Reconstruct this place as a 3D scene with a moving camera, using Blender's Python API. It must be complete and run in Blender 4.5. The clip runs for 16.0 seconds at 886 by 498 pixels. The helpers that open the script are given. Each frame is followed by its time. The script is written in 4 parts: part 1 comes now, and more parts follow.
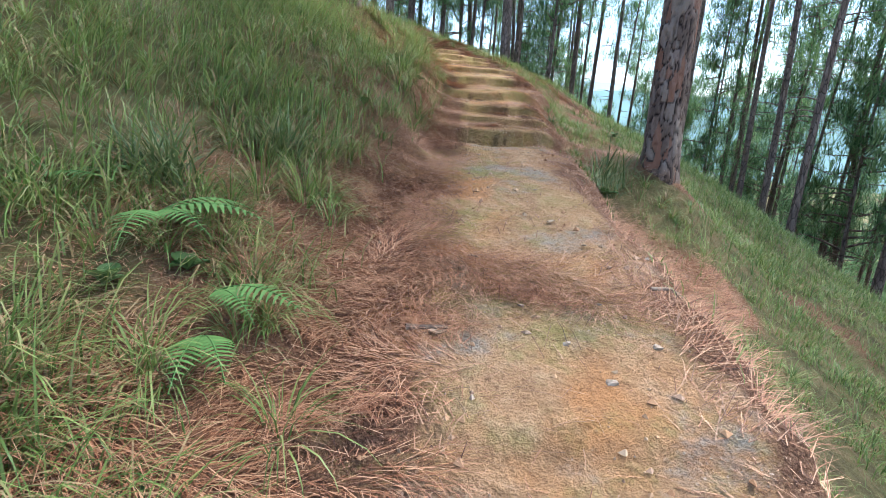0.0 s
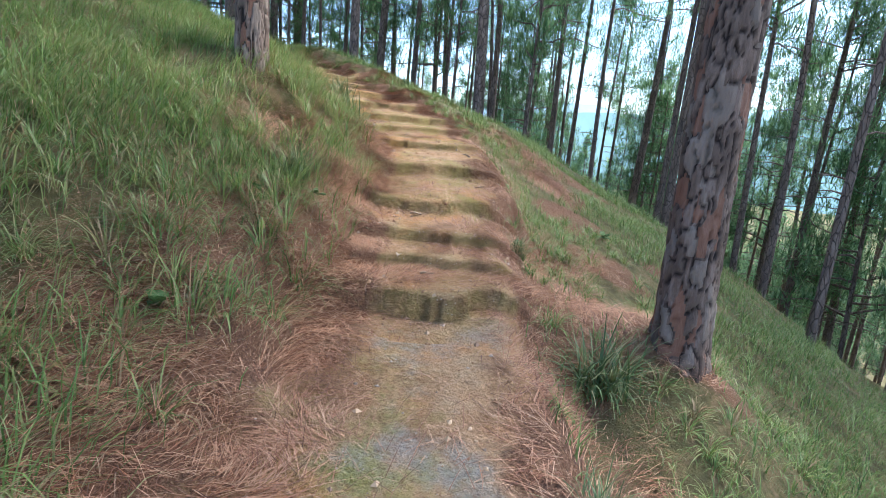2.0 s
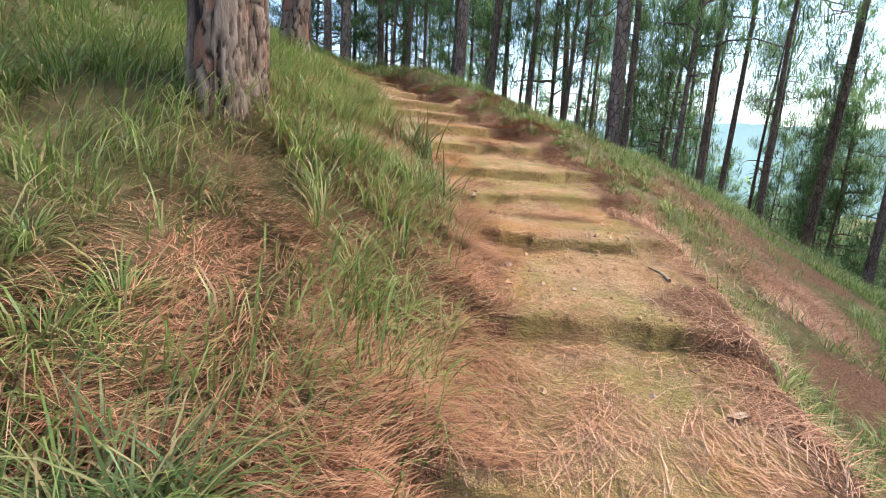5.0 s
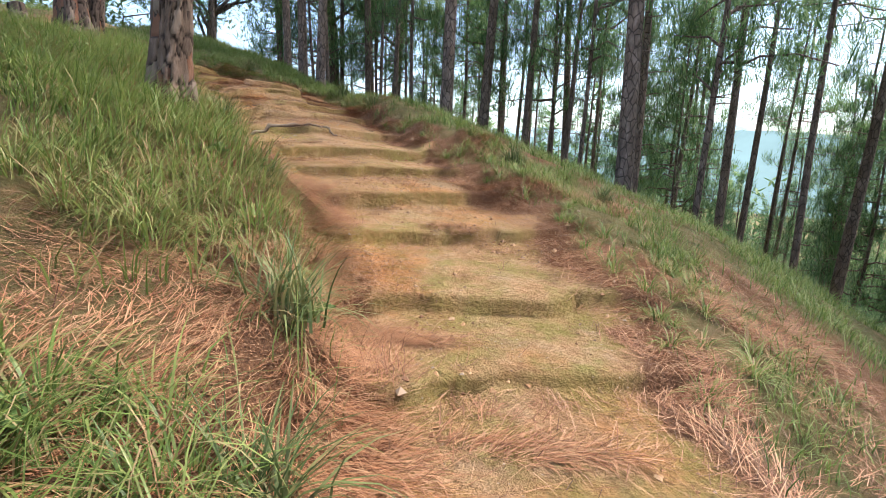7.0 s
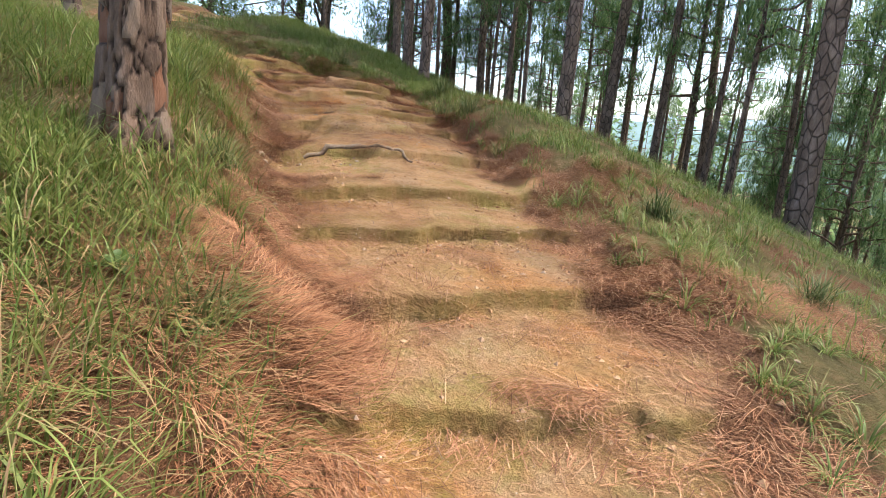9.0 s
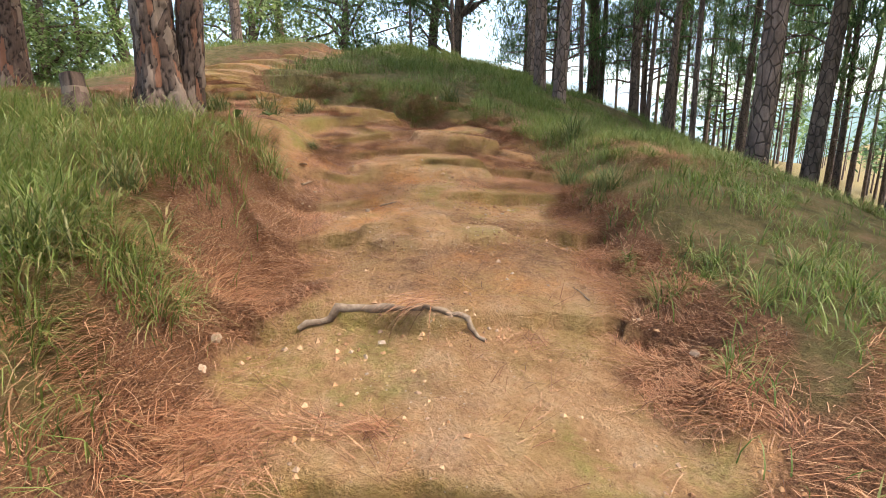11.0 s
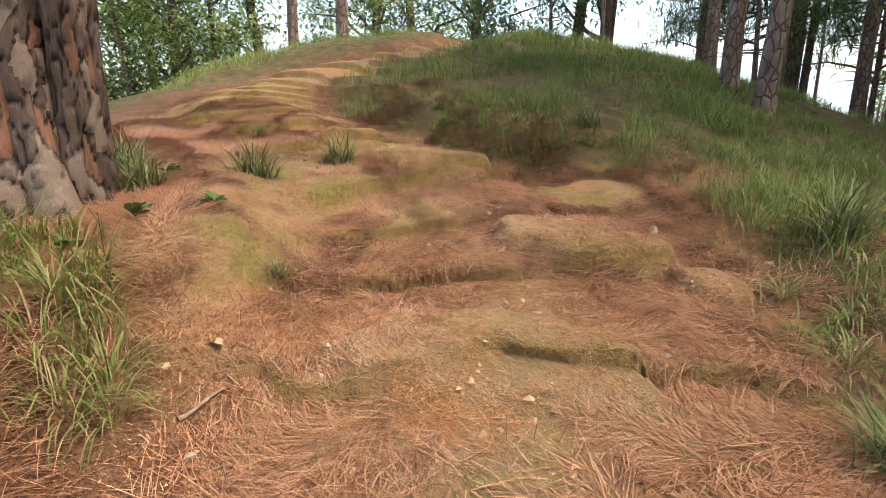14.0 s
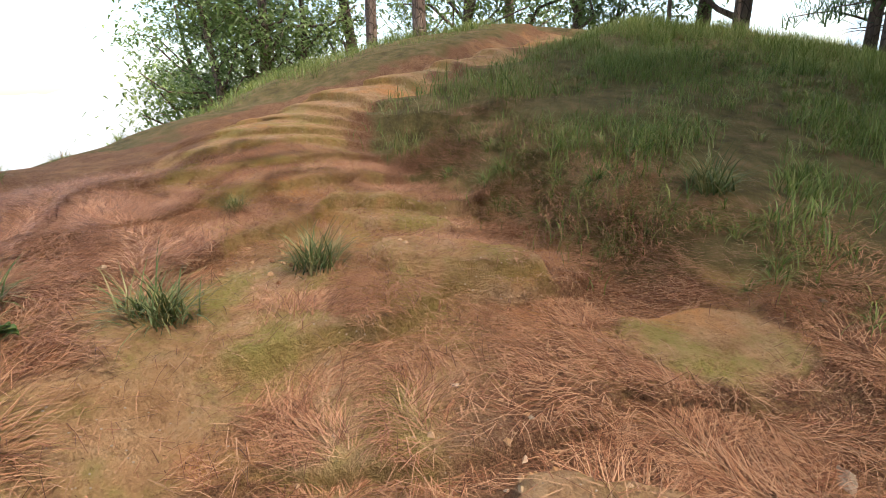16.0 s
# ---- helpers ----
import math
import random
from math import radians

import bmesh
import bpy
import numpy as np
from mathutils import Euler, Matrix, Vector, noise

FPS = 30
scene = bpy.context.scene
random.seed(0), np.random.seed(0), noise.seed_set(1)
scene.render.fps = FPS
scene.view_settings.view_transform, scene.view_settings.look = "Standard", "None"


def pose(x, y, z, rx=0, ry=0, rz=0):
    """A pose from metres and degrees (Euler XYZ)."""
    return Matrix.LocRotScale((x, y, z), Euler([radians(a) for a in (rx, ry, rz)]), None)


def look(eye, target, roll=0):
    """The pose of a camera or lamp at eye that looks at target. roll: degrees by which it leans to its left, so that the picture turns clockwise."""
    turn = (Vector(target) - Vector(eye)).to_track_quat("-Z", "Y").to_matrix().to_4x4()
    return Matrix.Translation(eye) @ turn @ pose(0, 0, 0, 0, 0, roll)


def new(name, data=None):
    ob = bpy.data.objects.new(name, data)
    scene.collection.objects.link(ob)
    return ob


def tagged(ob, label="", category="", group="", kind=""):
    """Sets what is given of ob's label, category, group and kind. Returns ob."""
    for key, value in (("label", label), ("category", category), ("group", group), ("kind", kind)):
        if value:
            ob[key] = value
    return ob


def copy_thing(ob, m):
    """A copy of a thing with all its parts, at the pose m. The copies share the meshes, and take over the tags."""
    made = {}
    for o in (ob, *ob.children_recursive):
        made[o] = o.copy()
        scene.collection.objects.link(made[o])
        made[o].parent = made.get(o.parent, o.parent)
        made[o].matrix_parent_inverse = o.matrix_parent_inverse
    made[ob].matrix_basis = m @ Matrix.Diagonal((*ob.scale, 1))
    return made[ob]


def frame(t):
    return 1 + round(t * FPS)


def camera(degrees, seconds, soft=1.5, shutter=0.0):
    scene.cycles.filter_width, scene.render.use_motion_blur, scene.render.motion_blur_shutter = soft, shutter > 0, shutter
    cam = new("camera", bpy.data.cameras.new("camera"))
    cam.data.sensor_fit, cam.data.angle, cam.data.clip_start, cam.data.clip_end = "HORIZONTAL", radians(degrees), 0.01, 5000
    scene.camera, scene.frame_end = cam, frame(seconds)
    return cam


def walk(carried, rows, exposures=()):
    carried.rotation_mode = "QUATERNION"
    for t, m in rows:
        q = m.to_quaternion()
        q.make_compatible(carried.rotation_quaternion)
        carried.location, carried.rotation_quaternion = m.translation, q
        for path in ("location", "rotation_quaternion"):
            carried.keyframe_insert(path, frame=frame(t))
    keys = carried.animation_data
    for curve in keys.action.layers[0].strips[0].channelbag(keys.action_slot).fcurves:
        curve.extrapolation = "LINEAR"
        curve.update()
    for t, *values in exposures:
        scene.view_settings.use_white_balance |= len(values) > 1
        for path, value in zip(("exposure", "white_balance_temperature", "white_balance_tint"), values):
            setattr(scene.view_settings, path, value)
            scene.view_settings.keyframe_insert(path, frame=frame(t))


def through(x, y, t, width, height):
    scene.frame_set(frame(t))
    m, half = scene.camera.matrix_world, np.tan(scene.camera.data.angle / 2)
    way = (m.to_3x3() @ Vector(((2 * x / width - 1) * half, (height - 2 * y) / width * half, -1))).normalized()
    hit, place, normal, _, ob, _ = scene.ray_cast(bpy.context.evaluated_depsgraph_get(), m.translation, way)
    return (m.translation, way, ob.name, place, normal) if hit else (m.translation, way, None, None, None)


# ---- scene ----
# ---- camera and walk ----
cam = camera(81.0, 16.0, soft=0.8)
PATH = [
    (0.0, pose(0.005, -0.093, 2.213, 75.01, -3.48, 1.04)),
    (0.5, pose(0.127, 0.435, 2.382, 74.73, -4.46, 0.26)),
    (1.0, pose(0.279, 1.060, 2.689, 73.51, -6.11, -1.22)),
    (1.5, pose(0.388, 1.611, 2.781, 74.28, -5.23, -2.09)),
    (2.0, pose(0.444, 2.132, 3.071, 77.01, -4.52, -0.69)),
    (2.5, pose(0.412, 2.716, 3.152, 79.33, -3.95, 0.98)),
    (3.0, pose(0.430, 3.192, 3.172, 80.10, -2.78, 5.18)),
    (3.5, pose(0.379, 3.788, 3.276, 80.59, -3.16, 10.49)),
    (3.7, pose(0.359, 4.016, 3.260, 80.53, -3.56, 11.67)),
    (5.8, pose(0.034, 6.177, 3.678, 76.92, -2.46, 9.78)),
    (6.0, pose(0.088, 6.409, 3.732, 78.59, -0.56, 8.51)),
    (6.5, pose(0.131, 6.900, 3.960, 79.35, -0.95, 8.99)),
    (7.0, pose(0.108, 7.439, 4.009, 79.17, -2.37, 11.34)),
    (7.5, pose(0.065, 7.818, 4.128, 78.59, -2.91, 14.18)),
    (8.0, pose(-0.036, 8.368, 4.306, 78.61, -3.67, 17.69)),
    (8.2, pose(-0.095, 8.543, 4.327, 78.51, -3.83, 19.01)),
    (10.3, pose(-0.729, 10.825, 4.940, 75.05, -1.23, 31.72)),
    (10.5, pose(-0.855, 11.100, 5.023, 75.65, -0.47, 33.55)),
    (11.0, pose(-1.176, 11.841, 5.185, 76.84, 0.19, 39.54)),
    (11.5, pose(-1.432, 12.217, 5.233, 77.16, -0.74, 44.84)),
    (12.0, pose(-1.836, 12.677, 5.376, 76.67, -1.27, 47.53)),
    (12.5, pose(-2.107, 13.155, 5.484, 76.38, -0.68, 49.47)),
    (13.0, pose(-2.446, 13.559, 5.556, 75.81, -0.00, 52.77)),
    (13.5, pose(-2.827, 13.934, 5.760, 75.29, 0.08, 54.90)),
    (14.0, pose(-3.115, 14.430, 5.798, 75.04, 0.43, 54.84)),
    (14.5, pose(-3.372, 14.818, 6.004, 74.59, 0.95, 56.44)),
    (15.0, pose(-3.830, 15.142, 6.158, 74.87, 1.35, 58.48)),
    (15.5, pose(-4.089, 15.540, 6.159, 74.68, 1.82, 61.80)),
    (16.0, pose(-4.363, 15.820, 6.334, 73.16, 1.77, 66.10)),
]
EXPOSURES = [(0.0, 2.02, 5400, 5), (1.0, 1.92, 5150, 5), (2.0, 2.04, 5200, 5), (3.5, 2.03, 5650, 7), (7.0, 1.93, 6100, 9), (11.0, 2.03, 6750, 12), (14.5, 2.03, 6950, 12), (16.0, 1.8, 6800, 12)]
walk(cam, PATH, EXPOSURES)

# ---- world, sun, exposure ----
SUN_ELEVATION, SUN_AZIMUTH = radians(62), radians(60)
world = bpy.data.worlds.new("sky")
scene.world = world
world.use_nodes = True
wn = world.node_tree
sky = wn.nodes.new("ShaderNodeTexSky")
sky.sky_type, sky.sun_disc = "NISHITA", False
sky.sun_elevation, sky.sun_rotation = SUN_ELEVATION, SUN_AZIMUTH
sky.air_density, sky.dust_density, sky.ozone_density = 1.0, 1.8, 1.0
wn.links.new(sky.outputs[0], wn.nodes["Background"].inputs[0])
wn.nodes["Background"].inputs[1].default_value = 0.12
sun = new("sun", bpy.data.lights.new("sun", "SUN"))
sun.data.energy, sun.data.angle, sun.data.color = 2.5, radians(30), (1.0, 0.92, 0.80)
sun.matrix_world = look((0, 0, 0), (-math.sin(SUN_AZIMUTH) * math.cos(SUN_ELEVATION), -math.cos(SUN_AZIMUTH) * math.cos(SUN_ELEVATION), -math.sin(SUN_ELEVATION)))

# ---- materials ----
def material(name, rough=0.8, bump=0.0):
    m = bpy.data.materials.new(name)
    m.use_nodes = True
    bs = m.node_tree.nodes["Principled BSDF"]
    bs.inputs["Roughness"].default_value = rough
    bs.inputs["Specular IOR Level"].default_value = 0.25
    return m, m.node_tree, bs


def node(nt, kind, **values):
    n = nt.nodes.new(kind)
    for key, value in values.items():
        n.inputs[key].default_value = value
    return n


def noise_tex(nt, coord, scale, detail=4.0, rough=0.6, stretch=None):
    n = node(nt, "ShaderNodeTexNoise", Scale=scale, Detail=detail, Roughness=rough)
    if stretch:
        mp = node(nt, "ShaderNodeMapping", Scale=stretch)
        nt.links.new(coord, mp.inputs[0])
        coord = mp.outputs[0]
    nt.links.new(coord, n.inputs["Vector"])
    return n.outputs["Fac"]


def ramp(nt, fac, stops):
    r = nt.nodes.new("ShaderNodeValToRGB")
    r.color_ramp.elements[0].position, r.color_ramp.elements[0].color = stops[0][0], (*stops[0][1], 1)
    r.color_ramp.elements[1].position, r.color_ramp.elements[1].color = stops[-1][0], (*stops[-1][1], 1)
    for pos, col in stops[1:-1]:
        e = r.color_ramp.elements.new(pos)
        e.color = (*col, 1)
    nt.links.new(fac, r.inputs[0])
    return r.outputs[0]


def mix(nt, fac, a, b):
    n = nt.nodes.new("ShaderNodeMix")
    n.data_type = "RGBA"
    for socket, value in ((n.inputs["Factor"], fac), (n.inputs["A"], a), (n.inputs["B"], b)):
        if isinstance(value, (tuple, float)):
            socket.default_value = (*value, 1) if isinstance(value, tuple) else value
        else:
            nt.links.new(value, socket)
    return n.outputs["Result"]


def calc(nt, op, a, b=0.5, clamp=False):
    n = nt.nodes.new("ShaderNodeMath")
    n.operation, n.use_clamp = op, clamp
    for socket, value in zip(n.inputs, (a, b)):
        if isinstance(value, float):
            socket.default_value = value
        else:
            nt.links.new(value, socket)
    return n.outputs[0]


def steep(nt, fac, low, high):
    n = node(nt, "ShaderNodeMapRange")
    n.inputs["From Min"].default_value, n.inputs["From Max"].default_value = low, high
    n.interpolation_type = "SMOOTHSTEP"
    nt.links.new(fac, n.inputs["Value"])
    return n.outputs["Result"]


def bumped(nt, bs, height, strength, distance):
    b = node(nt, "ShaderNodeBump", Strength=strength, Distance=distance)
    nt.links.new(height, b.inputs["Height"])
    nt.links.new(b.outputs[0], bs.inputs["Normal"])


def position(nt):
    return nt.nodes.new("ShaderNodeNewGeometry").outputs["Position"]


def attribute(nt, name):
    n = nt.nodes.new("ShaderNodeAttribute")
    n.attribute_name = name
    return n.outputs["Fac"]


def ground_material():
    m, nt, bs = material("hill_soil", 0.95)
    p = position(nt)
    big, mid, fine = noise_tex(nt, p, 0.9, 5), noise_tex(nt, p, 4.5, 6, 0.7), noise_tex(nt, p, 38.0, 5, 0.75)
    other, grit = noise_tex(nt, p, 1.7, 6, 0.65, (1, 1, 2.2)), noise_tex(nt, p, 120.0, 3, 0.8)
    soil = ramp(nt, mid, [(0.28, (0.31, 0.16, 0.066)), (0.5, (0.53, 0.305, 0.15)), (0.72, (0.62, 0.41, 0.23))])
    soil = mix(nt, steep(nt, big, 0.52, 0.66), soil, (0.60, 0.28, 0.105))
    soil = mix(nt, calc(nt, "MULTIPLY", steep(nt, other, 0.5, 0.68), attribute(nt, "pale")), soil, (0.37, 0.31, 0.25))
    mossy = calc(nt, "MULTIPLY", steep(nt, noise_tex(nt, p, 2.3, 7, 0.7), 0.42, 0.66), attribute(nt, "moss"))
    soil = mix(nt, calc(nt, "MULTIPLY", mossy, calc(nt, "ADD", fine, 0.25), True), soil, (0.31, 0.275, 0.065))
    soil = mix(nt, calc(nt, "MULTIPLY", steep(nt, fine, 0.52, 0.68), 0.5), soil, (0.20, 0.10, 0.04))
    soil = mix(nt, calc(nt, "MULTIPLY", steep(nt, noise_tex(nt, p, 14.0, 6, 0.8), 0.52, 0.66), 0.45), soil, (0.24, 0.115, 0.045))
    soil = mix(nt, calc(nt, "MULTIPLY", steep(nt, grit, 0.56, 0.7), 0.22), soil, (0.58, 0.40, 0.24))
    # step risers: occlusion shade painted into the colour, along with damp and moss
    damp_shade = calc(nt, "MULTIPLY", attribute(nt, "riser"), calc(nt, "ADD", calc(nt, "MULTIPLY", fine, 1.1), 0.25), True)
    wet_shade = ramp(nt, noise_tex(nt, p, 3.1, 6, 0.7), [(0.35, (0.24, 0.125, 0.052)), (0.55, (0.27, 0.195, 0.058)), (0.7, (0.40, 0.19, 0.074))])
    soil = mix(nt, damp_shade, soil, wet_shade)
    speck = node(nt, "ShaderNodeTexVoronoi", Scale=26.0)
    nt.links.new(p, speck.inputs["Vector"])
    soil = mix(nt, calc(nt, "MULTIPLY", steep(nt, speck.outputs["Distance"], 0.16, 0.1), steep(nt, other, 0.5, 0.6)), soil, (0.55, 0.42, 0.30))
    litter = ramp(nt, noise_tex(nt, p, 75.0, 6, 0.85), [(0.34, (0.075, 0.034, 0.018)), (0.5, (0.21, 0.10, 0.05)), (0.66, (0.38, 0.21, 0.115))])
    turf = ramp(nt, mid, [(0.3, (0.085, 0.065, 0.026)), (0.5, (0.155, 0.125, 0.045)), (0.7, (0.27, 0.165, 0.085))])
    edge = calc(nt, "ADD", attribute(nt, "litter"), calc(nt, "ADD", calc(nt, "MULTIPLY", calc(nt, "SUBTRACT", mid, 0.5), 1.7), calc(nt, "MULTIPLY", calc(nt, "SUBTRACT", fine, 0.5), 0.9)))
    col = mix(nt, steep(nt, edge, 0.1, 0.95), soil, litter)
    edge = calc(nt, "ADD", attribute(nt, "turf"), calc(nt, "MULTIPLY", calc(nt, "SUBTRACT", big, 0.5), 0.8))
    col = mix(nt, steep(nt, edge, 0.25, 0.85), col, turf)
    nt.links.new(col, bs.inputs["Base Color"])
    height = calc(nt, "ADD", calc(nt, "MULTIPLY", mid, 2.0), calc(nt, "ADD", fine, calc(nt, "MULTIPLY", grit, 0.35)))
    bumped(nt, bs, height, 1.0, 0.07)
    return m


def strand_material(name, colors, rough=0.6, through=0.0, patch=0.0):
    """Leaves, blades and needles: each piece takes its own shade."""
    m, nt, bs = material(name, rough)
    own = nt.nodes.new("ShaderNodeNewGeometry").outputs["Random Per Island"]
    if patch:
        far = noise_tex(nt, position(nt), 0.8, 4)
        own = calc(nt, "ADD", calc(nt, "MULTIPLY", own, 1.0 - patch), calc(nt, "MULTIPLY", steep(nt, far, 0.3, 0.7), patch))
    col = ramp(nt, own, [(i / (len(colors) - 1), c) for i, c in enumerate(colors)])
    nt.links.new(col, bs.inputs["Base Color"])
    if through:
        tr = nt.nodes.new("ShaderNodeBsdfTranslucent")
        nt.links.new(col, tr.inputs[0])
        ms = node(nt, "ShaderNodeMixShader", Fac=through)
        nt.links.new(bs.outputs[0], ms.inputs[1])
        nt.links.new(tr.outputs[0], ms.inputs[2])
        nt.links.new(ms.outputs[0], nt.nodes["Material Output"].inputs[0])
    return m


def bark_material(name, plate, deep, grooved):
    m, nt, bs = material(name, 0.9)
    co = nt.nodes.new("ShaderNodeTexCoord").outputs["Object"]
    long, fine = noise_tex(nt, co, 7.0, 6, 0.7, (1, 1, 0.3)), noise_tex(nt, co, 45.0, 5, 0.75, (1, 1, 0.45))
    tone = ramp(nt, long, [(0.3, tuple(c * 0.6 for c in plate)), (0.5, plate), (0.68, tuple(min(1, c * 1.6 + 0.03) for c in plate))])
    tone = mix(nt, calc(nt, "MULTIPLY", steep(nt, fine, 0.5, 0.8), 0.5), tone, deep)
    if grooved:
        tone = mix(nt, attribute(nt, "crack"), tone, deep)
        own = attribute(nt, "flake")
        tone = mix(nt, calc(nt, "MULTIPLY", steep(nt, own, 0.72, 0.8), 0.4), tone, (0.30, 0.225, 0.17))
        tone = mix(nt, calc(nt, "MULTIPLY", steep(nt, own, 0.2, 0.1), 0.6), tone, (0.23, 0.095, 0.05))
        height = calc(nt, "ADD", calc(nt, "MULTIPLY", fine, 0.6), long)
        bumped(nt, bs, height, 1.0, 0.02)
    else:
        cells = node(nt, "ShaderNodeTexVoronoi", Scale=11.0)
        cells.feature = "DISTANCE_TO_EDGE"
        mp = node(nt, "ShaderNodeMapping", Scale=(1, 1, 0.4))
        nt.links.new(co, mp.inputs[0])
        nt.links.new(mp.outputs[0], cells.inputs["Vector"])
        crack = steep(nt, cells.outputs["Distance"], 0.1, 0.0)
        tone = mix(nt, calc(nt, "MULTIPLY", crack, 0.8), tone, deep)
        height = calc(nt, "SUBTRACT", calc(nt, "MULTIPLY", fine, 0.5), crack)
        bumped(nt, bs, height, 0.9, 0.02)
    nt.links.new(tone, bs.inputs["Base Color"])
    return m


def plain_material(name, colors, scale, rough=0.8, bump=0.4, depth=0.01):
    m, nt, bs = material(name, rough)
    co = nt.nodes.new("ShaderNodeTexCoord").outputs["Object"]
    n = noise_tex(nt, co, scale, 6, 0.7)
    nt.links.new(ramp(nt, n, [(0.3 + 0.4 * i / (len(colors) - 1), c) for i, c in enumerate(colors)]), bs.inputs["Base Color"])
    bumped(nt, bs, n, bump, depth)
    return m


SOIL = ground_material()
GRASS = strand_material("grass_blades", [(0.05, 0.082, 0.018), (0.105, 0.155, 0.034), (0.17, 0.225, 0.056), (0.245, 0.28, 0.085), (0.36, 0.31, 0.14)], 0.42, 0.35, 0.25)
DRY_GRASS = strand_material("dry_grass", [(0.22, 0.14, 0.07), (0.33, 0.23, 0.12), (0.16, 0.18, 0.055), (0.27, 0.14, 0.07)], 0.7, 0.15)
NEEDLES = strand_material("fallen_pine_needles", [(0.055, 0.020, 0.010), (0.22, 0.085, 0.040), (0.37, 0.165, 0.082), (0.54, 0.31, 0.175), (0.11, 0.042, 0.020)], 0.5)
PINE_GREEN = strand_material("pine_foliage", [(0.06, 0.115, 0.045), (0.11, 0.185, 0.07), (0.17, 0.26, 0.10), (0.26, 0.34, 0.15)], 0.6, 0.5)
LEAF_GREEN = strand_material("broad_leaves", [(0.11, 0.17, 0.045), (0.18, 0.26, 0.08), (0.27, 0.35, 0.13), (0.36, 0.42, 0.2)], 0.5, 0.45)
PLANT_GREEN = strand_material("herb_leaves", [(0.05, 0.09, 0.025), (0.08, 0.135, 0.038), (0.12, 0.175, 0.055)], 0.45, 0.2)
TUFT_GREEN = strand_material("tuft_blades", [(0.055, 0.08, 0.024), (0.09, 0.125, 0.04), (0.15, 0.17, 0.062), (0.30, 0.24, 0.11)], 0.5, 0.2)
FERN_GREEN = strand_material("fern_leaflets", [(0.085, 0.165, 0.04), (0.14, 0.235, 0.065)], 0.5, 0.3)
BARK_NEAR = bark_material("plated_pine_bark", (0.145, 0.093, 0.066), (0.020, 0.012, 0.009), True)
BARK_DARK = bark_material("dark_plated_bark", (0.088, 0.057, 0.042), (0.014, 0.009, 0.007), True)
BARK_FAR = bark_material("pine_bark", (0.185, 0.125, 0.095), (0.045, 0.032, 0.025), False)
GRIT = strand_material("clay_crumbs", [(0.30, 0.15, 0.07), (0.42, 0.24, 0.12), (0.50, 0.33, 0.19), (0.24, 0.11, 0.05), (0.44, 0.33, 0.23)], 0.9)
STONE = plain_material("pale_stone", [(0.25, 0.165, 0.10), (0.34, 0.25, 0.17), (0.42, 0.33, 0.24)], 30.0)
DEAD_WOOD = plain_material("dead_wood", [(0.12, 0.08, 0.052), (0.22, 0.155, 0.105), (0.32, 0.245, 0.175)], 25.0)
DEAD_LEAF = plain_material("dead_leaf", [(0.36, 0.24, 0.14), (0.52, 0.38, 0.25)], 18.0, 0.6, 0.2, 0.003)

# ---- the shape of the hill ----
def hashed(ix, iy, seed):
    h = (ix * 374761393 + iy * 668265263 + seed * 1274126177) & 0xFFFFFFFF
    h = ((h ^ (h >> 13)) * 1103515245) & 0xFFFFFFFF
    return ((h ^ (h >> 16)) & 0xFFFFFF) / 0xFFFFFF


def wave(x, y, size, seed):
    """Smooth noise from -1 to 1 whose bumps are about size metres wide."""
    u, v = x / size, y / size
    iu, iv = np.floor(u).astype(np.int64), np.floor(v).astype(np.int64)
    fu, fv = u - iu, v - iv
    fu, fv = fu * fu * (3 - 2 * fu), fv * fv * (3 - 2 * fv)
    a, b = hashed(iu, iv, seed), hashed(iu + 1, iv, seed)
    c, d = hashed(iu, iv + 1, seed), hashed(iu + 1, iv + 1, seed)
    return 2 * ((a * (1 - fu) + b * fu) * (1 - fv) + (c * (1 - fu) + d * fu) * fv) - 1


def smooth(v, low, high):
    t = np.clip((v - low) / (high - low), 0, 1)
    return t * t * (3 - 2 * t)


# control net of the hillside: rows from south to north, 3.4 m apart, starting at (-16, -4)
NET = np.array([
    (3.99, 3.50, 2.84, 1.84, 0.51, -0.85, -1.90, -2.70, -3.43),
    (3.32, 3.53, 3.59, 3.04, 1.50, -0.14, -1.21, -2.20, -3.18),
    (2.83, 3.56, 4.22, 4.06, 2.52, 0.87, -0.34, -1.69, -2.97),
    (2.82, 3.86, 4.71, 4.73, 3.54, 2.15, 0.72, -1.10, -2.83),
    (3.39, 4.49, 5.26, 5.07, 4.01, 3.01, 1.63, -0.44, -2.60),
    (4.59, 5.41, 5.81, 5.21, 4.31, 3.54, 2.07, 0.04, -2.24),
    (6.35, 6.43, 5.70, 5.24, 5.05, 3.76, 2.08, 0.23, -1.88),
    (7.72, 7.46, 6.08, 5.22, 4.71, 3.35, 1.81, 0.08, -1.82),
    (7.76, 7.67, 6.85, 5.49, 4.13, 2.95, 1.43, -0.32, -2.13),
    (7.44, 7.31, 6.52, 5.18, 3.67, 2.33, 0.78, -0.92, -2.65),
    (7.37, 6.73, 5.80, 4.56, 3.05, 1.51, -0.00, -1.58, -3.20),
])
# small knolls: x, y, height and reach
KNOLLS = [(2.15, 5.4, 0.42, 0.75), (-1.6, 7.9, 0.28, 0.7)]
NET_X, NET_Y, NET_STEP = -16.0, -4.0, 3.4


def spline_weights(u, count):
    i = np.clip(np.floor(u).astype(int), 0, count - 2)
    f = u - i
    w = ((1 - f) ** 3 / 6, (3 * f**3 - 6 * f**2 + 4) / 6, (-3 * f**3 + 3 * f**2 + 3 * f + 1) / 6, f**3 / 6)
    return i, w


